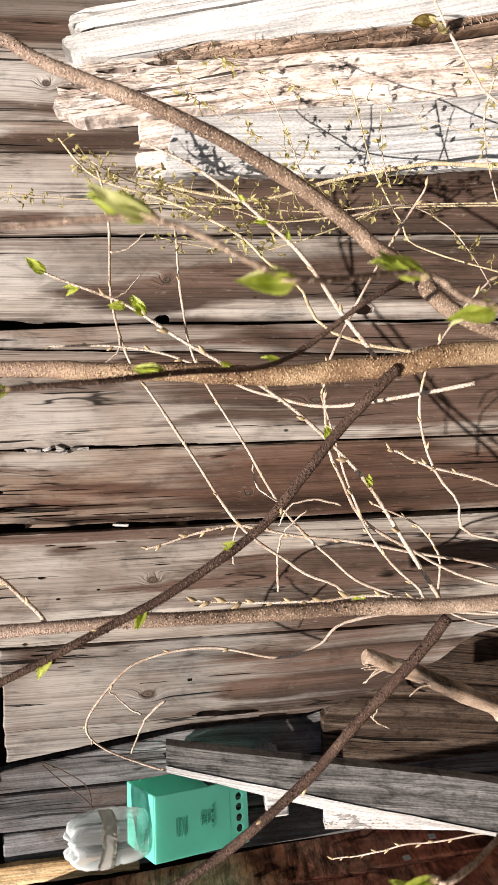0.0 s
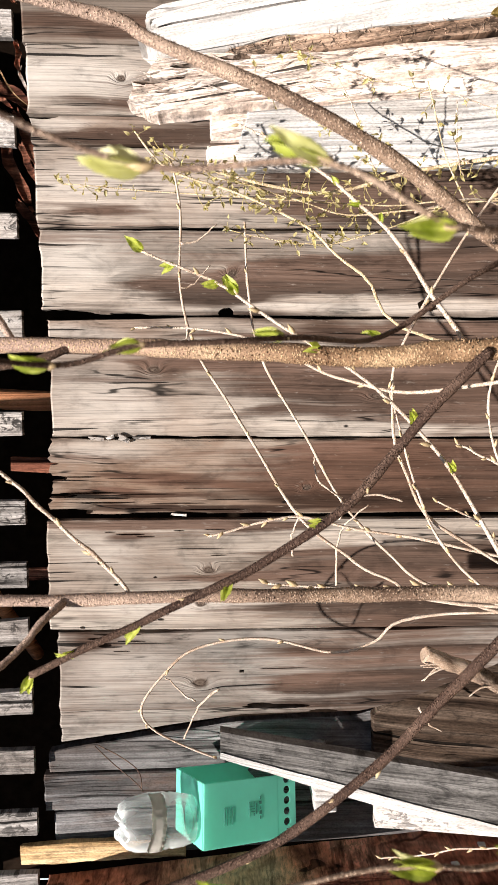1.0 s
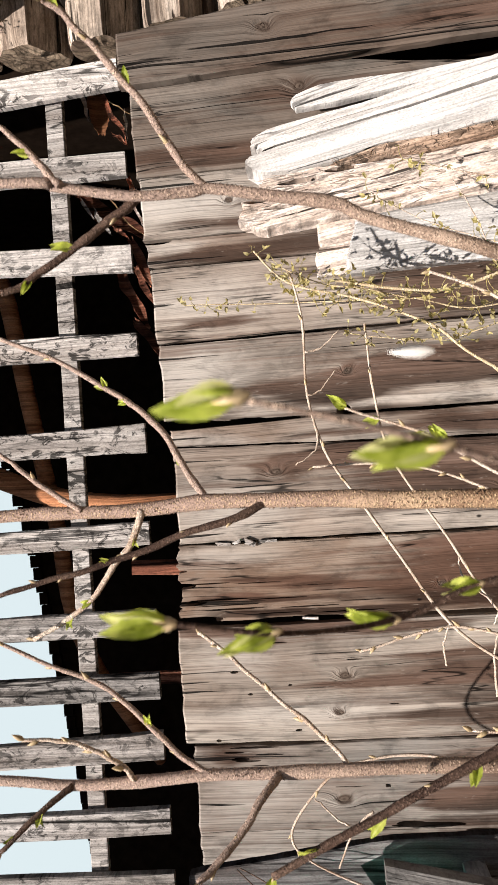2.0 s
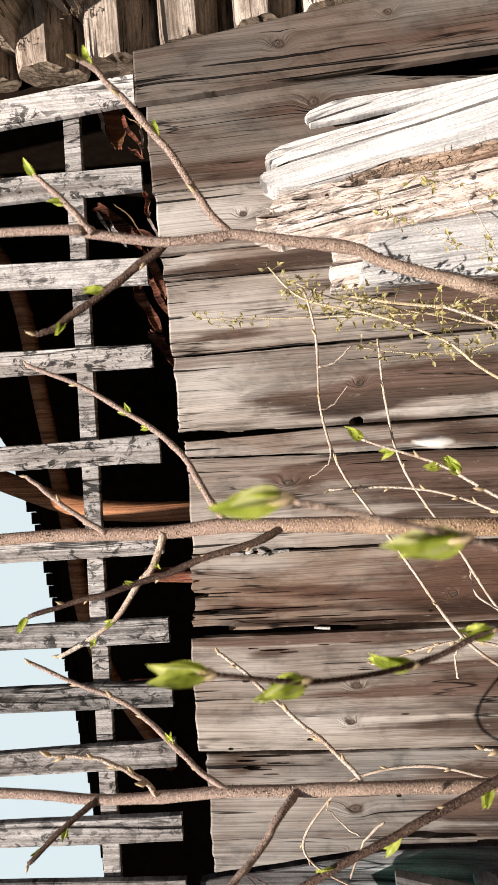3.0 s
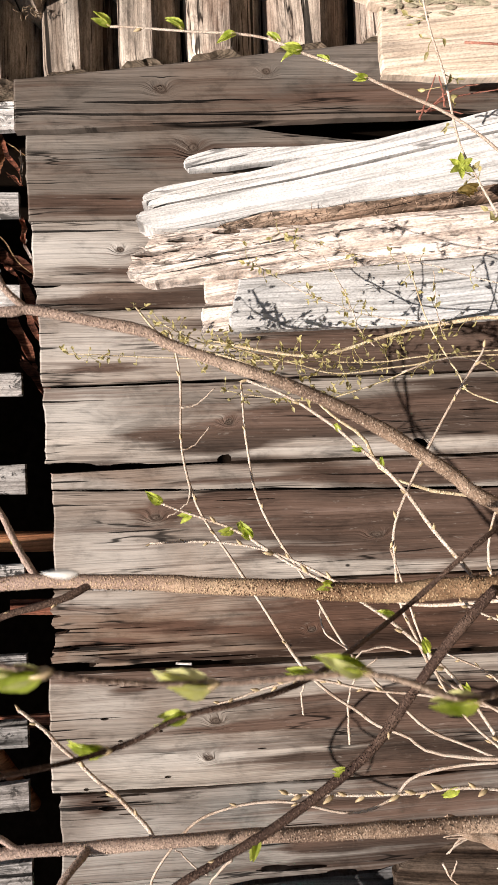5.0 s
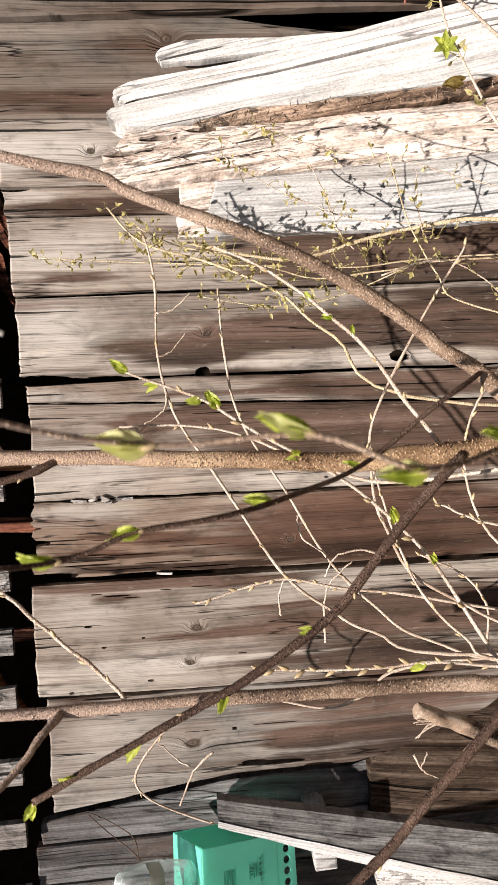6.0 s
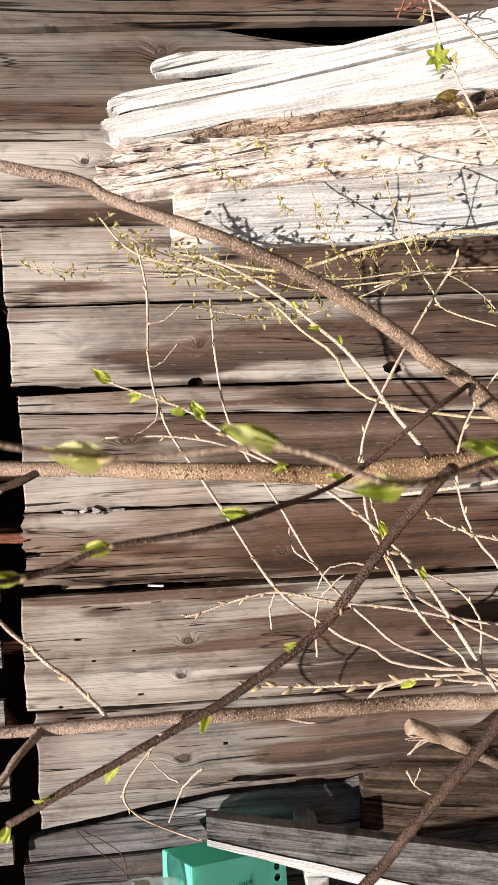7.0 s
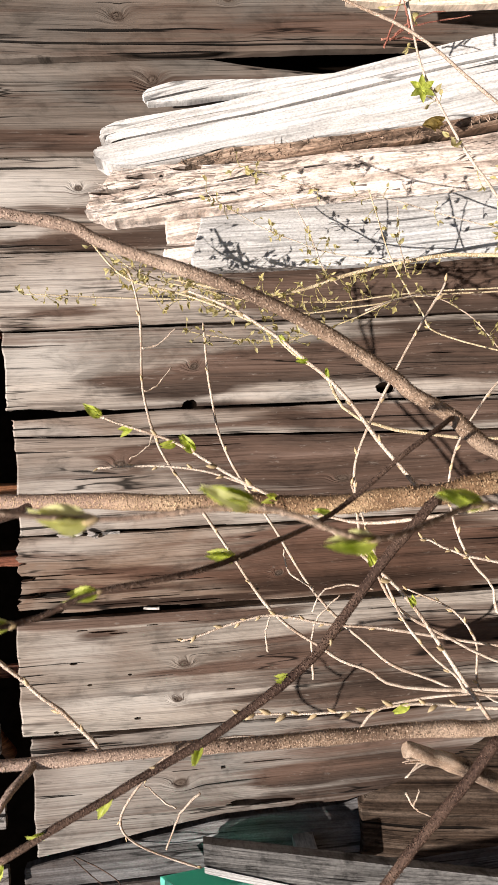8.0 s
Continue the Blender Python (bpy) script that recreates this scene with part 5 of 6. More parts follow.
for dx, dz, w, h in ((0.0, -0.098, 0.026, 0.0008), (0.0, -0.103, 0.0008, 0.012), (0.005, -0.105, 0.0008, 0.010), (-0.005, -0.105, 0.0008, 0.010), (-0.010, -0.108, 0.005, 0.0012), (0.010, -0.108, 0.005, 0.0012), (0.0, -0.113, 0.020, 0.0014)):
    box_into(mark, (w, 0.001, h), BOX @ Matrix.Translation((0.003 + dx, -0.0015, dz)))
part("print_mark", mark, BLACK, green_box, "dark printed emblem")
for k in range(5):
    box_wall_part("print_bar", (0.006, 0.0008, 0.0013 + 0.004 * (k % 2)), (-0.014 + 0.009 * k, -0.0015, -0.122), "dark unreadable print line", BLACK)


def bottle_shape():
    """A cut clear bottle: petal-footed end up, straight wall below."""
    axis = BOX.to_3x3() @ Vector((0.03, 0.12, 1.0))
    axis.normalize()
    base = BOX @ Vector((-0.016, 0.055, 0.003))
    a = axis.cross(Vector((1, 0, 0))).normalized()
    b = axis.cross(a)
    bm = bmesh.new()
    prof = [(0.0, 0.050), (0.02, 0.054), (0.05, 0.056), (0.056, 0.0535), (0.062, 0.056), (0.10, 0.057), (0.125, 0.055), (0.148, 0.047), (0.160, 0.036), (0.164, 0.022), (0.156, 0.008)]
    rings = []
    n = 40
    for h, r in prof:
        ring = []
        for i in range(n):
            t = 2 * math.pi * i / n
            petal = 0.10 * math.cos(5 * t) * max(0, (h - 0.11) / 0.055)
            ring.append(bm.verts.new(base + axis * (0.88 * h + 0.006 * math.cos(5 * t) * max(0, (h - 0.13) / 0.03)) + (a * math.cos(t) + b * math.sin(t)) * 0.90 * r * (1 + petal)))
        rings.append(ring)
    def crush(v):
        return v + (v - base).normalized() * 0.007 * n3(v.x * 26, v.y * 26, v.z * 26, 2.0)
    for ring in rings:
        for v in ring:
            v.co = crush(v.co)
    for p, q in zip(rings, rings[1:]):
        for i in range(n):
            j = (i + 1) % n
            f = bm.faces.new((p[i], p[j], q[j], q[i]))
            f.smooth = True
    bm.faces.new(rings[-1])
    bmesh.ops.solidify(bm, geom=list(bm.faces), thickness=0.0008)
    body_bm = bm
    # a narrow white band on the side that faces the camera
    band_bm = bmesh.new()
    facing = math.atan2(b.dot(Vector((0.5, -1, 0))), a.dot(Vector((0.5, -1, 0))))
    rings = []
    for h in (0.072, 0.083, 0.094, 0.104):
        rings.append([band_bm.verts.new(crush(base + axis * (0.88 * h + 0.003 * n3(i * 0.7, h * 90, 1)) + (a * math.cos(t) + b * math.sin(t)) * 0.0525)) for i, t in ((i, facing + 2.6 * (i / 40 - 0.5)) for i in range(41))])
    for p, q in zip(rings, rings[1:]):
        for i in range(40):
            f = band_bm.faces.new((p[i], p[i + 1], q[i + 1], q[i]))
            f.smooth = True
    bmesh.ops.solidify(band_bm, geom=list(band_bm.faces), thickness=0.0003)
    return base, body_bm, band_bm


b_base, b_body, b_band = bottle_shape()
bottle = thing("plastic_bottle", b_base, "cut clear plastic bottle upside down on the green box", "bottle")
part("bottle_body", b_body, CLEAR, bottle)
part("paper_band", b_band, WHITE, bottle, "narrow white band")



def split_stick():
    """A wedge-split stick that leans towards the viewer: a ridge in front, a dark weathered face and a pale fresh one."""
    bm = bmesh.new()
    rings = []
    n = 44
    for k in range(n + 1):
        z = 1.617 - 1.633 * k / n
        x, y = -0.388 - 0.1055 * (1.617 - z), 1.030 - 0.33 * (1.617 - z)
        wide = float(np.interp(z, (0.0, 1.19, 1.38, 1.617), (0.064, 0.058, 0.041, 0.020)))
        thin = float(np.interp(z, (0.0, 1.19, 1.38, 1.617), (0.009, 0.011, 0.024, 0.015)))
        e = [0.0012 * n3(z * 22, i * 3.3, 4.4) + 0.0006 * n3(z * 70, i * 3.3, 1.4) for i in range(6)]
        rings.append([bm.verts.new(p) for p in ((x + e[0], y, z), (x + wide + e[1], y + 0.020, z + e[4]), (x + wide - 0.004, y + 0.045 + e[2], z), (x - thin + 0.003, y + 0.042, z), (x - thin + e[3], y + 0.012, z + e[5]))])
    for a, c in zip(rings, rings[1:]):
        for i in range(5):
            j = (i + 1) % 5
            bm.faces.new((a[i], a[j], c[j], c[i]))
    bm.faces.new(rings[0][::-1])
    bm.faces.new(rings[-1])
    bmesh.ops.recalc_face_normals(bm, faces=bm.faces)
    # the pale fresh side, a thin layer of its own from the ridge round to the back
    pale = bmesh.new()
    layer = []
    for ring in rings:
        a, e, d = (ring[i].co for i in (0, 4, 3))
        layer.append([pale.verts.new(p) for p in (a + Vector((-0.0002, -0.0022, 0)), e + Vector((-0.0022, -0.0012, 0)), d + Vector((-0.0022, 0.001, 0)), d + Vector((0.001, -0.001, 0)), e + Vector((0.001, 0.001, 0)))])
    for a, c in zip(layer, layer[1:]):
        for i in range(5):
            j = (i + 1) % 5
            pale.faces.new((a[i], a[j], c[j], c[i]))
    pale.faces.new(layer[0][::-1])
    pale.faces.new(layer[-1])
    bmesh.ops.recalc_face_normals(pale, faces=pale.faces)
    return bm, pale


stick = thing("square_stick", (-0.55, 0.52, 0), "grey split timber stick with one dark face and one bleached face", "stick")
stick_dark, stick_pale = split_stick()
part("stick_body", stick_dark, STICK_DARK, stick)
part("split_face", stick_pale, BLEACHED_GREY, stick, "bleached split face")
o = part("split_board", bar((-0.585, 1.17, 1.352), (-0.60, 0.98, -0.01), 0.05, 0.02, 7.1, 20, 0.003), SLAT)
tagged(o, "short grey split board with a worn round tip", "board", GROUP)
shelf = bmesh.new()
box_into(shelf, (0.075, 0.155, 0.046), Matrix.Translation((-0.697, 1.452, 1.405)) @ Matrix.Rotation(radians(-3), 4, "Y"), 0.004)
tagged(part("bracket_block", shelf, BLEACHED_GREY), "pale grey wooden bracket block on the boards", "bracket")
for k, (x, y, z) in enumerate(((-0.861, 1.433, 1.052), (-0.867, 1.385, 1.126), (-0.882, 1.235, 1.297), (-0.879, 1.225, 1.256))):
    bm = bmesh.new()
    box_into(bm, (0.004, 0.012, 0.016), Matrix.Translation((x + 0.004, y, z)) @ Euler((rnd.uniform(-0.6, 0.6), 0, 0)).to_matrix().to_4x4(), 0.0012)
    tagged(part("wood_chip", bm, WHITE), "small pale wood chip stuck to the brown board", "wood chip", "chips on the brown boards")

for x, z, w, h, turn in ((0.031, 1.862, 0.008, 0.030, 0.1), (0.033, 1.835, 0.006, 0.016, -0.3), (0.030, 1.808, 0.010, 0.022, 0.4), (0.033, 1.772, 0.004, 0.034, 0.0), (-0.124, 1.70, 0.004, 0.03, 0.1)):
    bm = slab(-w / 2, w / 2, h / 2, -h / 2, 0.0, 0.006, nz=5, nu=3, jag=0.004, edge=0.002, relief=0.001, lip=0.001, seed=z * 9)
    bm.transform(Matrix.Translation((x, 1.4415, z)) @ Matrix.Rotation(turn, 4, "Y"))
    tagged(part("wood_splinter", bm, SLAT), "pale wood splinter caught in the plank joint", "splinter", "splinters in the joints")


# ---- shrub in front of the wall ----
def dress(parent, path, count, start, size, opened, mat_leaf=LEAF, name="bud", end=1.0, seed=0):
    """Buds and opening leaves along a twig, in turn to both sides."""
    r = random.Random(seed)
    n = len(path)
    for k in range(count):
        bm = bmesh.new()
        s = start + (end - start) * (k + r.uniform(-0.25, 0.25)) / max(count - 1, 1)
        i = min(max(int(s * (n - 1)), 0), n - 2)
        p = path[i].lerp(path[i + 1], min(max(s * (n - 1) - i, 0), 1))
        way = (path[i + 1] - path[i]).normalized()
        side = Vector((1 if k % 2 else -1, r.uniform(-0.9, 0.2), r.uniform(-0.2, 0.3)))
        d = (way * 1.2 + (side - way * side.dot(way)).normalized() * r.uniform(0.5, 0.9)).normalized()
        ln = size * r.uniform(0.75, 1.25)
        if r.random() < opened:
            for q in range(r.choice((2, 2, 3))):
                dd = (d + 0.35 * Vector((r.gauss(0, 1), r.gauss(0, 1), r.gauss(0, 1))) * 0.6).normalized()
                leaf_into(bm, p, dd, Vector((r.uniform(-0.6, 0.6), -1, r.uniform(-0.3, 0.6))), ln * 1.6, ln * 0.75, r.uniform(0.3, 0.9), r.uniform(-0.1, 0.35), 4, r.uniform(0, 9))
            bud_into(bm, p, d, ln * 0.5, ln * 0.28, 1)
        else:
            bud_into(bm, p, d, ln, ln * 0.42, 1)
        part(name, bm, (mat_leaf, BUD), parent)


shrub = thing("shrub", (0.1, 0.55, 0), "leafing shrub with speckled brown stems and opening buds", "shrub")


def limb(name, pts, r0, r1, mat, parent=shrub, buds=0, size=0.008, opened=0.0, start=0.1, sides=9, wobble=0.001, end=1.0, swell=0.15, label="", spurs=0):
    bm = bmesh.new()
    seed = rnd.uniform(0, 50)
    path = tube_into(bm, pts, r0, r1, sides, 0.12, seed, 6, swell, wobble)
    if spurs:
        # short corky bristles that roughen the skin
        r = random.Random(int(seed * 77))
        seen = [k for k, p in enumerate(path[:-1]) if p.z > 1.2]
        for _ in range(spurs):
            k = r.choice(seen)
            p, way = path[k].lerp(path[k + 1], r.random()), (path[k + 1] - path[k]).normalized()
            d = Vector((r.gauss(0, 1), r.gauss(0, 1), r.gauss(0, 1)))
            d = (d - way * d.dot(way)).normalized()
            girth = r0 + (r1 - r0) * k / len(path)
            tip = bm.verts.new(p + d * girth * r.uniform(1.04, 1.22) + way * girth * r.uniform(-0.06, 0.06))
            e = d.cross(way) * girth * r.uniform(0.10, 0.20)
            foot = [bm.verts.new(p + d * girth * 0.9 + q) for q in (e, way * girth * 0.09, -e, -way * girth * 0.09)]
            for i in range(4):
                bm.faces.new((foot[i], foot[(i + 1) % 4], tip))
    ob = part(name, bm, mat, parent, label)
    if buds:
        dress(ob, path, buds, start, size, opened, end=end, seed=int(seed * 100))
    return ob, path


# main stems, from the ground up
limb("stem", [(0.06, 0.56, -0.02), (0.1, 0.52, 0.8), (0.19, 0.44, 1.36), (0.24, 0.419, 1.477), (0.257, 0.419, 1.502), (0.277, 0.418, 1.531), (0.294, 0.418, 1.56), (0.307, 0.417, 1.589), (0.318, 0.416, 1.618), (0.329, 0.416, 1.647), (0.335, 0.415, 1.658), (0.341, 0.415, 1.683), (0.348, 0.414, 1.715), (0.347, 0.412, 1.725), (0.346, 0.407, 1.75), (0.352, 0.403, 1.785), (0.354, 0.398, 1.81), (0.36, 0.39, 2)], 0.0042, 0.0020, BARK_ROSE, sides=12, spurs=1300)
limb("stem", [(0.1, 0.56, -0.02), (0.17, 0.5, 0.8), (0.195, 0.46, 1.36), (0.19, 0.46, 1.463), (0.188, 0.466, 1.488), (0.185, 0.474, 1.52), (0.186, 0.483, 1.553), (0.188, 0.492, 1.586), (0.189, 0.502, 1.621), (0.191, 0.511, 1.657), (0.192, 0.524, 1.705), (0.193, 0.532, 1.746), (0.19, 0.538, 1.792), (0.191, 0.544, 1.839), (0.191, 0.55, 1.893), (0.185, 0.56, 2.05)], 0.0068, 0.0040, BARK_GOLD, sides=14, spurs=2200)
limb("stem", [(0.07, 0.58, -0.02), (0.045, 0.52, 0.8), (0.044, 0.475, 1.36), (0.044, 0.476, 1.463), (0.044, 0.478, 1.491), (0.042, 0.481, 1.525), (0.041, 0.483, 1.559), (0.041, 0.485, 1.593), (0.04, 0.488, 1.627), (0.039, 0.49, 1.661), (0.036, 0.494, 1.71), (0.037, 0.494, 1.752), (0.033, 0.496, 1.793), (0.031, 0.498, 1.836), (0.034, 0.5, 1.879), (0.04, 0.5, 2)], 0.0050, 0.0030, BARK_ROSE, sides=12, spurs=1300)
# side branches
limb("branch", [(0.347, 0.414, 1.717), (0.36, 0.409, 1.728), (0.39, 0.404, 1.746), (0.41, 0.4, 1.761), (0.425, 0.395, 1.774), (0.429, 0.39, 1.781)], 0.0021, 0.0013, BARK_ROSE, buds=5, size=0.006, opened=0.4, start=0.25)
limb("branch", [(0.347, 0.412, 1.75), (0.338, 0.41, 1.762), (0.328, 0.407, 1.775), (0.314, 0.405, 1.797), (0.307, 0.402, 1.807), (0.305, 0.4, 1.814)], 0.0024, 0.0014, BARK_DARK, buds=4, size=0.007, opened=0.5, start=0.2)
limb("branch", [(0.351, 0.4, 1.783), (0.366, 0.4, 1.794), (0.381, 0.4, 1.809)], 0.0020, 0.0012, BARK_ROSE, buds=2, size=0.006, opened=0.5, start=0.5)
limb("branch", [(0.194, 0.532, 1.746), (0.21, 0.538, 1.758), (0.234, 0.545, 1.771), (0.255, 0.551, 1.79), (0.27, 0.557, 1.81), (0.296, 0.564, 1.85), (0.316, 0.57, 1.893)], 0.0026, 0.0015, BARK_ROSE, buds=6, size=0.006, opened=0.25, start=0.25)
limb("branch", [(0.192, 0.524, 1.707), (0.184, 0.515, 1.726), (0.176, 0.506, 1.761), (0.164, 0.498, 1.801), (0.158, 0.489, 1.833), (0.151, 0.48, 1.864)], 0.0028, 0.0014, BARK_DARK, buds=7, size=0.006, opened=0.3, start=0.25)
limb("branch", [(0.19, 0.535, 1.791), (0.17, 0.534, 1.798), (0.157, 0.532, 1.81), (0.13, 0.531, 1.832), (0.111, 0.53, 1.867)], 0.0026, 0.0014, STRAW, buds=6, size=0.006, opened=0.25, start=0.2)
limb("branch", [(0.192, 0.54, 1.832), (0.208, 0.55, 1.86), (0.234, 0.56, 1.895)], 0.0022, 0.0014, BARK_ROSE, buds=3, size=0.006, start=0.3)
limb("branch", [(0.038, 0.494, 1.752), (0.048, 0.497, 1.769), (0.073, 0.5, 1.795), (0.088, 0.504, 1.815), (0.099, 0.507, 1.844), (0.115, 0.51, 1.881)], 0.0020, 0.0012, BARK_ROSE, buds=6, size=0.006, opened=0.2, start=0.2)
limb("branch", [(0.035, 0.494, 1.796), (0.05, 0.489, 1.807), (0.063, 0.485, 1.832), (0.067, 0.48, 1.857)], 0.0018, 0.0010, STRAW, buds=6, size=0.007, start=0.2)
limb("branch", [(0.036, 0.492, 1.711), (0.027, 0.478, 1.722), (0.012, 0.464, 1.737), (0.001, 0.45, 1.754)], 0.0026, 0.0018, BARK_ROSE, buds=4, size=0.006, start=0.3)
limb("branch", [(0.04, 0.49, 1.671), (0.045, 0.494, 1.674), (0.065, 0.498, 1.694), (0.083, 0.502, 1.716), (0.104, 0.506, 1.738), (0.116, 0.51, 1.755)], 0.0014, 0.0011, STRAW, buds=6, size=0.006, start=0.05)
limb("branch", [(0.032, 0.496, 1.835), (0.023, 0.483, 1.851), (0.008, 0.47, 1.87)], 0.0022, 0.0014, BARK_DARK, buds=3, size=0.006, opened=0.5, start=0.4)
limb("branch", [(0.189, 0.455, 1.467), (0.162, 0.451, 1.495), (0.122, 0.446, 1.53), (0.102, 0.442, 1.551), (0.073, 0.438, 1.596), (0.06, 0.433, 1.626), (0.047, 0.429, 1.656), (0.036, 0.424, 1.684), (0.023, 0.42, 1.712)], 0.0030, 0.0018, BARK_DARK, buds=7, size=0.007, opened=0.45, start=0.3, sides=10, spurs=1300)
limb("branch", [(0.035, 0.476, 1.427), (-0.001, 0.474, 1.459), (-0.022, 0.472, 1.482), (-0.043, 0.47, 1.501), (-0.075, 0.464, 1.541), (-0.107, 0.46, 1.589), (-0.132, 0.455, 1.66), (-0.15, 0.45, 1.73)], 0.0034, 0.0026, BARK_DARK, buds=7, size=0.008, opened=0.3, start=0.2, sides=10, spurs=1300)
LEAVES_B = [((0.192, 0.241, 1.712), (0.05, 0, 1), 0.0145), ((0.187, 0.249, 1.690), (-0.25, 0, 1), 0.0125), ((0.181, 0.276, 1.661), (0.1, 0, 1), 0.012), ((0.187, 0.285, 1.637), (-0.2, 0, 1), 0.0105),
            ((0.190, 0.308, 1.593), (0.2, 0, 1), 0.010), ((0.1935, 0.38, 1.545), (0.3, 0, 1), 0.008)]
twig_b, path_b = limb("branch", [at for at, way, size in LEAVES_B] + [(0.221, 0.397, 1.499), (0.235, 0.419, 1.470)], 0.0006, 0.0014, BARK_DARK)
limb("twig", [(0.2445, 0.48, 1.658), (0.2315, 0.48, 1.627), (0.2225, 0.48, 1.608), (0.2025, 0.48, 1.579), (0.1795, 0.485, 1.539), (0.1505, 0.49, 1.504), (0.1195, 0.5, 1.474), (0.0775, 0.5, 1.447), (0.0325, 0.5, 1.42)][::-1], 0.0014, 0.0007, STRAW,
     buds=14, size=0.0075, opened=0.35, start=0.15)
limb("twig", [(0.3195, 0.5, 1.603), (0.3035, 0.5, 1.569), (0.2785, 0.49, 1.54), (0.2535, 0.48, 1.516), (0.2175, 0.48, 1.49), (0.1905, 0.482, 1.468)][::-1], 0.0014, 0.0008, STRAW, buds=9, size=0.005, opened=0.2, start=0.1)
limb("twig", [(0.2075, 0.6, 1.678), (0.2065, 0.6, 1.632), (0.1985, 0.6, 1.589), (0.1865, 0.6, 1.56), (0.1695, 0.58, 1.524), (0.1625, 0.54, 1.478), (0.1775, 0.485, 1.408)][::-1], 0.0013, 0.0008, STRAW, buds=9, size=0.006, opened=0.1, start=0.3)
limb("twig", [(0.0105, 0.6, 1.578), (0.0065, 0.6, 1.533), (0.0045, 0.6, 1.484), (0.0065, 0.6, 1.439), (-0.0015, 0.6, 1.38), (0.0075, 0.56, 1.308), (0.0315, 0.507, 1.208)][::-1], 0.0017, 0.0008, STRAW, buds=16, size=0.009, opened=0.06, start=0.35)

# twigs close to the camera, with single opened leaves
LEAVES_A = [((0.2355, 0.194, 1.689), (-0.15, 0, 1), 0.0125), ((0.2265, 0.201, 1.660), (-0.15, 0, 1), 0.0125), ((0.2180, 0.216, 1.628), (0.05, 0, 1), 0.0130), ((0.2190, 0.215, 1.594), (0.35, -0.1, 1), 0.0115),
            ((0.2090, 0.223, 1.567), (-0.10, 0, 1), 0.0120), ((0.2120, 0.243, 1.533), (0.35, 0, 1), 0.012), ((0.205, 0.250, 1.512), (-0.25, 0, 1), 0.012)]
near_a, path_a = limb("branch", [at for at, way, size in LEAVES_A] + [(0.203, 0.27, 1.43), (0.17, 0.40, 1.2), (0.12, 0.52, 0.7)], 0.0005, 0.0010, BARK_ROSE, sides=8)


def opened_bud(parent, at, way, size, seed, mat=LEAF):
    """A bud just opening into two or three folded toothed leaves."""
    r = random.Random(seed)
    for k in range(5):
        bm = bmesh.new()
        d = (Vector(way) + Vector((r.uniform(-0.14, 0.14), r.uniform(-0.25, 0.25), 0.0))).normalized()
        leaf_into(bm, at, d, Vector((r.uniform(-0.8, 0.8), -1, r.uniform(-0.3, 0.3))), size * r.uniform(0.75, 1.15), size * r.uniform(0.34, 0.46), r.uniform(0.5, 1.1), r.uniform(-0.05, 0.2), 6, r.uniform(0, 9))
        part("leaf", bm, LEAF_PALE if k == 4 and mat is LEAF else mat, parent)
    scale = bmesh.new()
    bud_into(scale, Vector(at) - Vector(way).normalized() * size * 0.12, way, size * 0.45, size * 0.24)
    part("bud_scale", scale, BUD, parent)


for k, (at, way, size) in enumerate(LEAVES_A):
    opened_bud(near_a, at, way, size, k, LEAF_PALE if k == 2 else LEAF)
for k, (at, way, size) in enumerate(LEAVES_B):
    opened_bud(twig_b, at, way, size, 20 + k)
bud_bm = bmesh.new()
bud_into(bud_bm, (0.2425, 0.22, 1.657), (0.06, 0, 1), 0.0080, 0.0026)
part("pale_bud", bud_bm, WHITE, near_a, "single pale silky bud")
NEAR_LOW = [(0.04, 0.25, 1.637), (0.038, 0.253, 1.626), (0.036, 0.256, 1.606), (0.04, 0.259, 1.576), (0.039, 0.261, 1.553), (0.036, 0.264, 1.536), (0.039, 0.267, 1.519), (0.041, 0.27, 1.505), (0.03, 0.36, 1.38), (0.035, 0.50, 1.0)]
near_d, path_d = limb("branch", NEAR_LOW[::-1], 0.0010, 0.0006, BARK_ROSE, sides=8)
for k, (at, way) in enumerate(((NEAR_LOW[2], (0.2, 0, 1)), (NEAR_LOW[4], (0.12, 0, 1)), (NEAR_LOW[6], (-0.25, 0, 1)))):
    opened_bud(near_d, at, way, 0.0145, 60 + k)
near_c, path_c = limb("branch", [(0.3765, 0.2, 1.61), (0.3795, 0.2, 1.602), (0.3775, 0.2, 1.592), (0.3825, 0.21, 1.574), (0.3675, 0.25, 1.458), (0.2875, 0.4, 1.258), (0.1, 0.52, 0.8)][::-1], 0.0012, 0.0006, BARK_RED, sides=8)
opened_bud(near_c, (0.3775, 0.2, 1.608), (-0.5, 0, 0.7), 0.011, 41, LEAF_PALE)
tip = bmesh.new()
bud_into(tip, (0.3785, 0.2, 1.609), (0.85, 0, 0.45), 0.013, 0.0034)
part("pale_bud", tip, WHITE, near_c, "single pale silky bud")

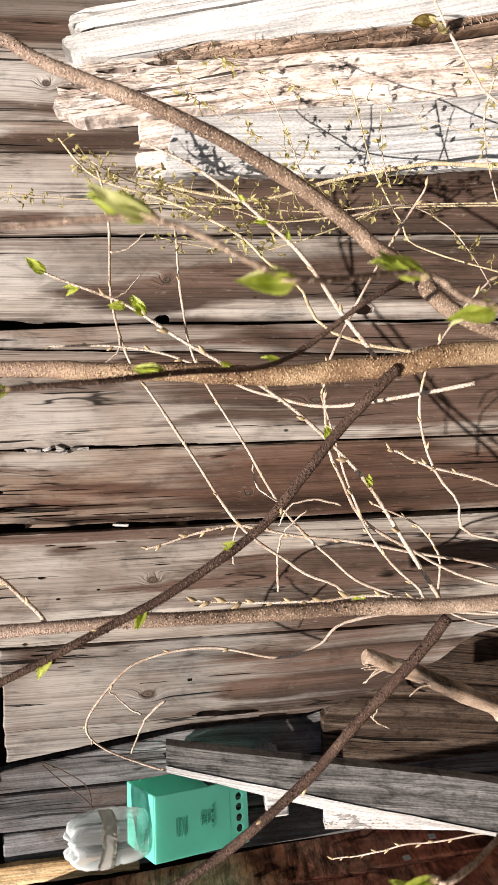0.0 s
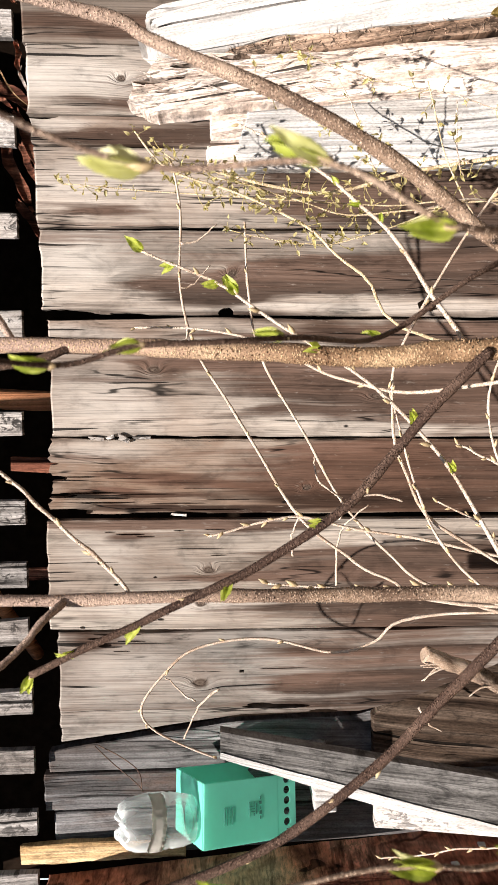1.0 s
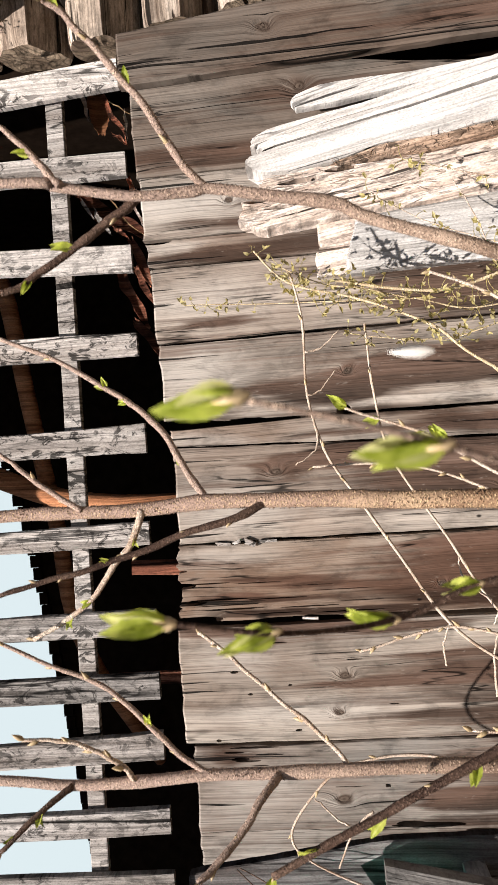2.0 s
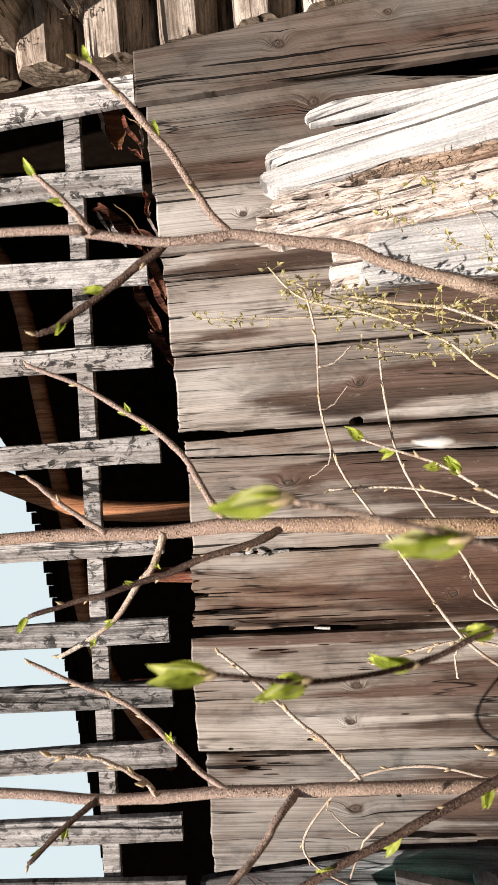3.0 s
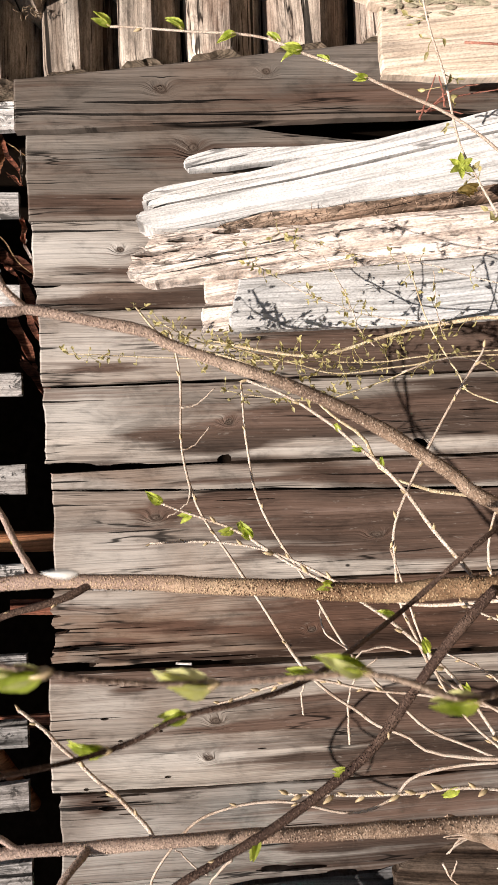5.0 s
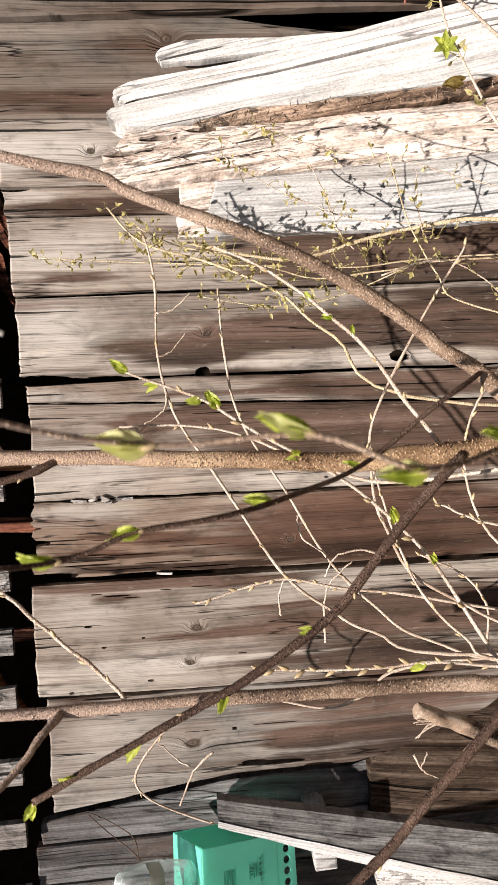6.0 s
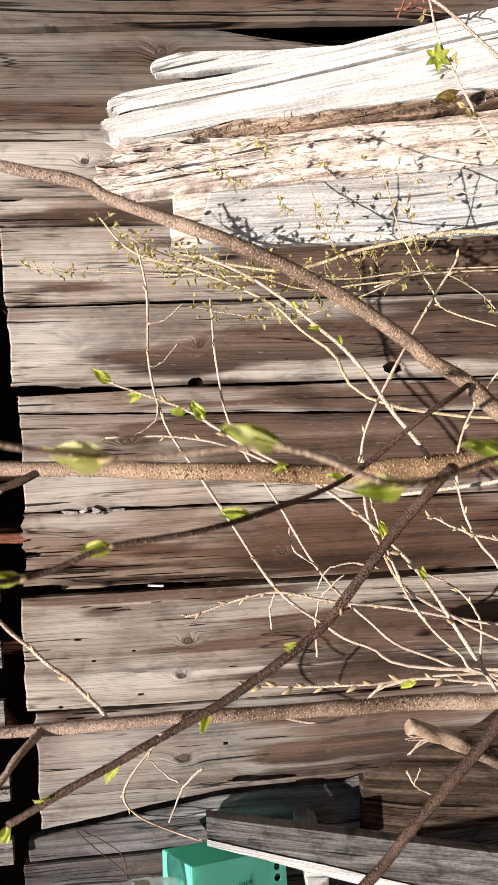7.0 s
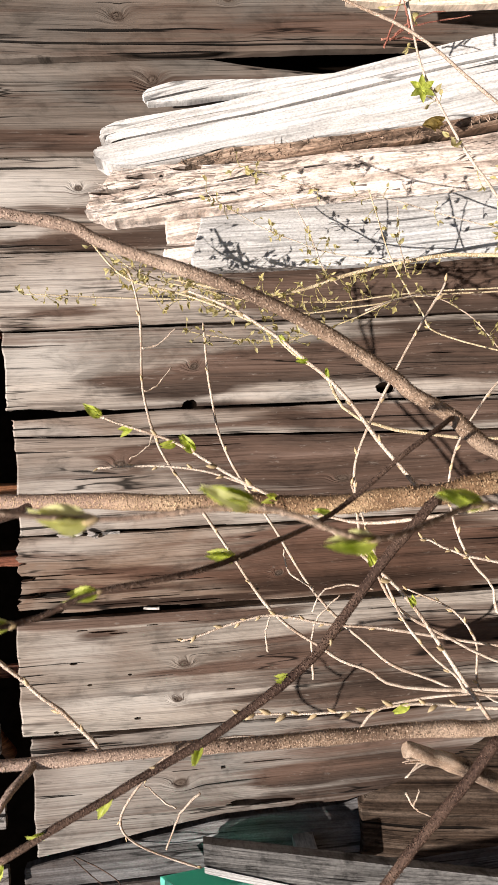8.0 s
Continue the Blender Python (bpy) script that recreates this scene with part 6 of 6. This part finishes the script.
# ---- dry stalks between shrub and wall ----
stalks = thing("dry_stalks", (-0.1, 1.1, 0), "tangle of thin pale dry stalks before the planks", "dry stalks")
for pts, r, buds in (
        ([(0.477, 1.150, 1.687), (0.407, 1.150, 1.674), (0.293, 1.140, 1.675), (0.205, 1.130, 1.653), (0.125, 1.120, 1.605), (0.045, 1.110, 1.558), (-0.051, 1.100, 1.495), (-0.108, 1.100, 1.429), (-0.148, 1.100, 1.360), (-0.2, 1.1, 1.15), (-0.22, 1.1, 0.0)], 0.0022, 5),
        ([(0.403, 1.200, 1.577), (0.291, 1.200, 1.569), (0.188, 1.200, 1.547), (0.065, 1.180, 1.480), (-0.046, 1.160, 1.415), (-0.121, 1.150, 1.347), (-0.187, 1.150, 1.257), (-0.24, 1.14, 1.0), (-0.25, 1.12, 0.0)], 0.0022, 4),
        ([(0.033, 1.150, 1.467), (-0.004, 1.150, 1.460), (-0.034, 1.155, 1.421)], 0.0015, 0),
        ([(-0.056, 1.100, 1.435), (-0.027, 1.100, 1.416), (-0.018, 1.100, 1.380), (-0.028, 1.100, 1.337)], 0.0014, 0),
        ([(-0.051, 1.100, 1.495), (-0.081, 1.100, 1.507), (-0.113, 1.100, 1.505)], 0.0013, 0),
        ([(-0.033, 1.100, 1.390), (-0.065, 1.100, 1.425), (-0.099, 1.100, 1.437), (-0.160, 1.100, 1.437)], 0.0014, 0),
        ([(-0.054, 1.000, 1.633), (-0.036, 1.000, 1.559), (-0.028, 1.000, 1.505), (-0.044, 1.000, 1.443), (-0.059, 1.000, 1.349), (-0.095, 1.000, 1.187), (-0.15, 1.0, 0.9), (-0.2, 1.05, 0.0)], 0.0019, 10),
        ([(0.410, 0.950, 1.262), (0.359, 0.950, 1.294), (0.216, 0.950, 1.380), (0.136, 0.950, 1.395), (0.05, 0.95, 1.38), (-0.05, 0.96, 1.3), (-0.15, 0.98, 1.0), (-0.2, 1.0, 0.0)], 0.0019, 6),
        ([(0.084, 0.900, 1.327), (0.064, 0.900, 1.285), (0.046, 0.900, 1.227), (0.0, 0.92, 1.0), (-0.1, 0.95, 0.0)], 0.0018, 6),
        ([(0.15, 0.95, 1.40), (0.054, 0.950, 1.373), (0.000, 0.950, 1.353), (-0.046, 0.950, 1.332), (-0.110, 0.950, 1.274), (-0.145, 0.950, 1.214), (-0.18, 0.96, 0.9), (-0.2, 0.98, 0.0)], 0.0018, 6),
        ([(-0.502, 1.200, 1.624), (-0.451, 1.200, 1.727), (-0.408, 1.200, 1.753), (-0.346, 1.200, 1.713), (-0.301, 1.200, 1.655), (-0.285, 1.200, 1.540), (-0.314, 1.200, 1.423), (-0.294, 1.200, 1.353), (-0.253, 1.200, 1.282), (-0.24, 1.18, 1.0), (-0.24, 1.13, 0.0)], 0.0022, 4),
        ([(-0.465, 1.200, 1.680), (-0.407, 1.200, 1.654), (-0.374, 1.200, 1.619)], 0.0017, 0),
        ([(0.33, 1.15, 1.63), (0.30, 1.145, 1.655), (0.293, 1.14, 1.675)], 0.0012, 0),
        ([(0.39, 1.15, 1.62), (0.365, 1.15, 1.65), (0.36, 1.145, 1.674)], 0.0014, 0),
        ([(0.19, 1.12, 1.70), (0.21, 1.125, 1.67), (0.235, 1.132, 1.664)], 0.0012, 0),
        ([(-0.7, 1.2, 1.33), (-0.682, 1.18, 1.283), (-0.657, 1.16, 1.228), (-0.639, 1.14, 1.154), (-0.622, 1.12, 1.059), (-0.66, 1.10, 0.9), (-0.64, 1.10, 0.0)], 0.0016, 8),
        ([(-0.351, 1.2, 1.711), (-0.379, 1.2, 1.684), (-0.397, 1.2, 1.661)], 0.0013, 0),
        ([(-0.576, 1.4, 1.16), (-0.564, 1.4, 1.182), (-0.55, 1.4, 1.196), (-0.522, 1.4, 1.211)], 0.0020, 0),
        ([(-0.518, 1.4, 1.182), (-0.534, 1.4, 1.187), (-0.55, 1.4, 1.196)], 0.0014, 0),
        ([(0.30, 1.0, 1.15), (0.22, 1.0, 1.22), (0.12, 1.0, 1.25), (0.0, 1.0, 1.20), (-0.08, 1.0, 1.05), (-0.12, 1.0, 0.0)], 0.0018, 7),
        ([(-0.02, 1.05, 1.30), (-0.05, 1.05, 1.24), (-0.10, 1.05, 1.20), (-0.20, 1.06, 1.17), (-0.25, 1.1, 0.9), (-0.26, 1.1, 0.0)], 0.0017, 6)):
    bm = bmesh.new()
    seed = rnd.uniform(0, 50)
    path = tube_into(bm, pts[::-1], r * 1.3, r * 0.8, 6, 0.15, seed, 6, 0.25, 0.0025)
    o = part("stalk", bm, STRAW, stalks)
    if buds:
        dress(o, path, buds + 2, 0.45, 0.011, 0.0, seed=int(seed * 10))
dead = thing("dead_branch", (-0.3, 0.98, 0), "broken-off dead branch stub with peeling pale bark", "dead branch")
bm = bmesh.new()
tube_into(bm, [(-0.206, 0.950, 1.345), (-0.231, 0.950, 1.282), (-0.294, 0.960, 1.157), (-0.34, 0.97, 1.0), (-0.36, 1.0, -0.02)], 0.0105, 0.014, 12, 0.35, 3.3, 7, 0.1, 0.003)
part("stub", bm, DEAD_BARK, dead)
for _ in range(5):
    bm = bmesh.new()
    s = rnd.random()
    c = Vector((-0.206, 0.941, 1.345)).lerp(Vector((-0.28, 0.948, 1.185)), s)
    tube_into(bm, [c, c + Vector((rnd.uniform(-0.008, 0.008), -0.004, 0.02)), c + Vector((rnd.uniform(-0.02, 0.012), -0.006, 0.036))], 0.002, 0.0007, 5, 0.2, s * 9, 3)
    part("splinter", bm, STRAW, dead)

# ---- climbing vine on the leaning boards ----
vine = thing("climbing_vine", (0.45, 1.15, 0), "thin climbing vine with sparse small yellow-green leaves", "vine")


def leaflets(parent, path, count, size, seed, start=0.0, end=1.0, spread=0.02):
    r = random.Random(seed)
    bm = bmesh.new()
    n = len(path)
    for _ in range(count):
        s = r.uniform(start, end)
        p = path[min(int(s * n), n - 1)]
        d = Vector((r.gauss(0, 1), r.gauss(0, 0.6), r.gauss(0, 1))).normalized()
        q = p + d * r.uniform(0.3, 1.0) * spread
        tube_into(bm, [p, (p + q) / 2 + Vector((0, 0, 0.002)), q], 0.0006, 0.0004, 4, 0, per=2)
        for w in range(r.choice((1, 2, 3))):
            dd = (d + 0.8 * Vector((r.gauss(0, 1), r.gauss(0, 1), r.gauss(0, 1)))).normalized()
            ln = size * r.uniform(0.6, 1.3)
            leaf_into(bm, q, dd, Vector((r.uniform(-1, 1), -1, r.uniform(-1, 1))), ln, ln * 0.55, r.uniform(0.1, 0.7), r.uniform(-0.2, 0.5), 2, r.uniform(0, 9))
    return tagged(part("leaves", bm, LEAF_SMALL, parent), kind="stuff")


for k, (pts, r, count, spread) in enumerate((
        ([(0.523, 1.150, 1.741), (0.469, 1.150, 1.692), (0.439, 1.150, 1.598), (0.384, 1.130, 1.487), (0.312, 1.100, 1.408), (0.2, 1.1, 1.2), (0.15, 1.1, 0.0)], 0.0028, 46, 0.022),
        ([(0.467, 1.150, 1.622), (0.446, 1.150, 1.535), (0.438, 1.150, 1.447), (0.466, 1.150, 1.337), (0.484, 1.130, 1.214), (0.477, 1.100, 1.116), (0.45, 1.05, 0.7), (0.42, 1.05, 0.0)], 0.0040, 60, 0.028),
        ([(0.463, 1.220, 1.864), (0.453, 1.220, 1.718), (0.437, 1.200, 1.506), (0.431, 1.200, 1.346), (0.441, 1.200, 1.231), (0.445, 1.200, 1.072), (0.44, 1.1, 0.0)], 0.0016, 60, 0.024),
        ([(0.50, 1.18, 1.70), (0.468, 1.17, 1.64), (0.452, 1.16, 1.58), (0.43, 1.16, 1.50), (0.41, 1.17, 1.42), (0.42, 1.17, 1.30), (0.43, 1.15, 1.1), (0.42, 1.1, 0.0)], 0.0016, 70, 0.03),
        ([(0.39, 1.2, 1.60), (0.375, 1.2, 1.52), (0.37, 1.2, 1.44), (0.39, 1.19, 1.36), (0.43, 1.18, 1.25)], 0.0012, 40, 0.024),
        ([(0.581, 1.100, 1.317), (0.478, 1.100, 1.287), (0.400, 1.100, 1.246), (0.355, 1.100, 1.204), (0.30, 1.1, 1.0)], 0.0016, 10, 0.02),
        ([(0.627, 1.120, 1.510), (0.590, 1.120, 1.390), (0.570, 1.120, 1.268), (0.531, 1.120, 1.134), (0.48, 1.1, 0.9)], 0.0013, 22, 0.026),
        ([(0.584, 1.100, 1.446), (0.530, 1.120, 1.411), (0.476, 1.150, 1.382), (0.45, 1.15, 1.36)], 0.0012, 9, 0.016),
        ([(0.555, 1.100, 1.274), (0.500, 1.120, 1.265), (0.463, 1.150, 1.245)], 0.0012, 8, 0.016),
        ([(0.60, 1.16, 1.56), (0.56, 1.16, 1.50), (0.53, 1.16, 1.44), (0.50, 1.16, 1.36), (0.48, 1.13, 1.24)], 0.0012, 26, 0.022),
        ([(0.886, 0.800, 1.381), (0.796, 0.820, 1.367), (0.727, 0.830, 1.348), (0.637, 0.840, 1.324), (0.573, 0.840, 1.297), (0.507, 0.840, 1.255), (0.46, 0.84, 1.20), (0.40, 0.9, 0.9), (0.4, 1.0, 0.0)], 0.0020, 24, 0.024),
        ([(0.716, 0.750, 1.715), (0.711, 0.750, 1.641), (0.704, 0.750, 1.561), (0.683, 0.750, 1.507), (0.652, 0.750, 1.435), (0.609, 0.750, 1.351), (0.52, 0.78, 1.2), (0.42, 0.9, 0.8)], 0.0019, 0, 0.02),
        ([(0.30, 1.1, 1.10), (0.38, 1.1, 1.16), (0.42, 1.1, 1.24), (0.40, 1.1, 1.33)], 0.0014, 20, 0.02),
        ([(0.34, 1.05, 1.08), (0.42, 1.05, 1.12), (0.52, 1.05, 1.14), (0.60, 1.05, 1.12)], 0.0014, 26, 0.024))):
    bm = bmesh.new()
    path = tube_into(bm, pts[::-1], r, r * 0.55, 6, 0.12, k * 1.7, 6, 0.2, 0.002)
    o = part("runner", bm, VINE_STEM if k < 6 else STRAW, vine)
    if count:
        leaflets(o, path, count, 0.0095, 100 + k, 0.40 if pts[-1][2] < 0.1 else 0.05, 1.0, spread)
    if k == 10:
        bm = bmesh.new()
        for q in range(6):
            t = q * 1.05
            leaf_into(bm, (0.605, 0.84, 1.325), (math.cos(t), -0.3, math.sin(t)), (0, -1, 0), 0.017, 0.009, 0.3, 0.1, 3, q)
        part("leaf_rosette", bm, LEAF, o, "fresh green leaf rosette")
    if k == 11:
        dress(o, path, 8, 0.45, 0.012, 0.9, seed=77)

# dry red-brown stems and a withered leaf among the vine
tuft = thing("dry_tuft", (0.95, 1.1, 0), "tuft of thin red-brown dry stems beside the bleached slab", "dry stems")
for k, pts in enumerate(([(0.821, 1.15, 1.269), (0.856, 1.15, 1.254), (0.896, 1.15, 1.238)], [(0.833, 1.15, 1.259), (0.852, 1.15, 1.231), (0.863, 1.15, 1.184), (0.872, 1.15, 1.123)], [(0.84, 1.16, 1.27), (0.842, 1.16, 1.233), (0.835, 1.16, 1.191)],
                         [(0.815, 1.1, 1.244), (0.84, 1.1, 1.246), (0.865, 1.1, 1.251)], [(0.836, 1.14, 1.253), (0.864, 1.14, 1.215), (0.873, 1.14, 1.169)], [(0.93, 1.12, 1.20), (0.90, 1.10, 0.8), (0.90, 1.09, 0.0)])):
    bm = bmesh.new()
    tube_into(bm, pts, 0.0018, 0.0008, 6, 0.15, k * 2.7, 6, 0.2, 0.002)
    part("stem", bm, BARK_RED, tuft)
withered = bmesh.new()
for q in range(4):
    leaf_into(withered, (0.716, 1.19, 1.197), (0.25 - 0.2 * q, -0.15, -1.0), (0.3 * q - 0.4, -1, 0.2), 0.045 - 0.006 * q, 0.020, 0.8, 0.25, 4, q)
part("withered_leaf", withered, DEAD_LEAF, vine, "withered brown-green leaf")
# two dark lines: the bent wire and the shadow it casts, built as geometry
wire = thing("thin_wire", (-0.646, 1.49, 1.89), "thin dark bent wire with its shadow built as a second line", "wire")
for k, pts in enumerate(([(-0.646, 1.49, 1.89), (-0.669, 1.46, 1.846), (-0.692, 1.43, 1.797), (-0.694, 1.4, 1.776)], [(-0.649, 1.5, 1.886), (-0.656, 1.467, 1.834), (-0.67, 1.433, 1.79), (-0.694, 1.4, 1.779)])):
    bm = bmesh.new()
    tube_into(bm, pts, 0.0013, 0.0011, 6, 0.05, k, 6)
    part("strand", bm, BARK_DARK, wire)
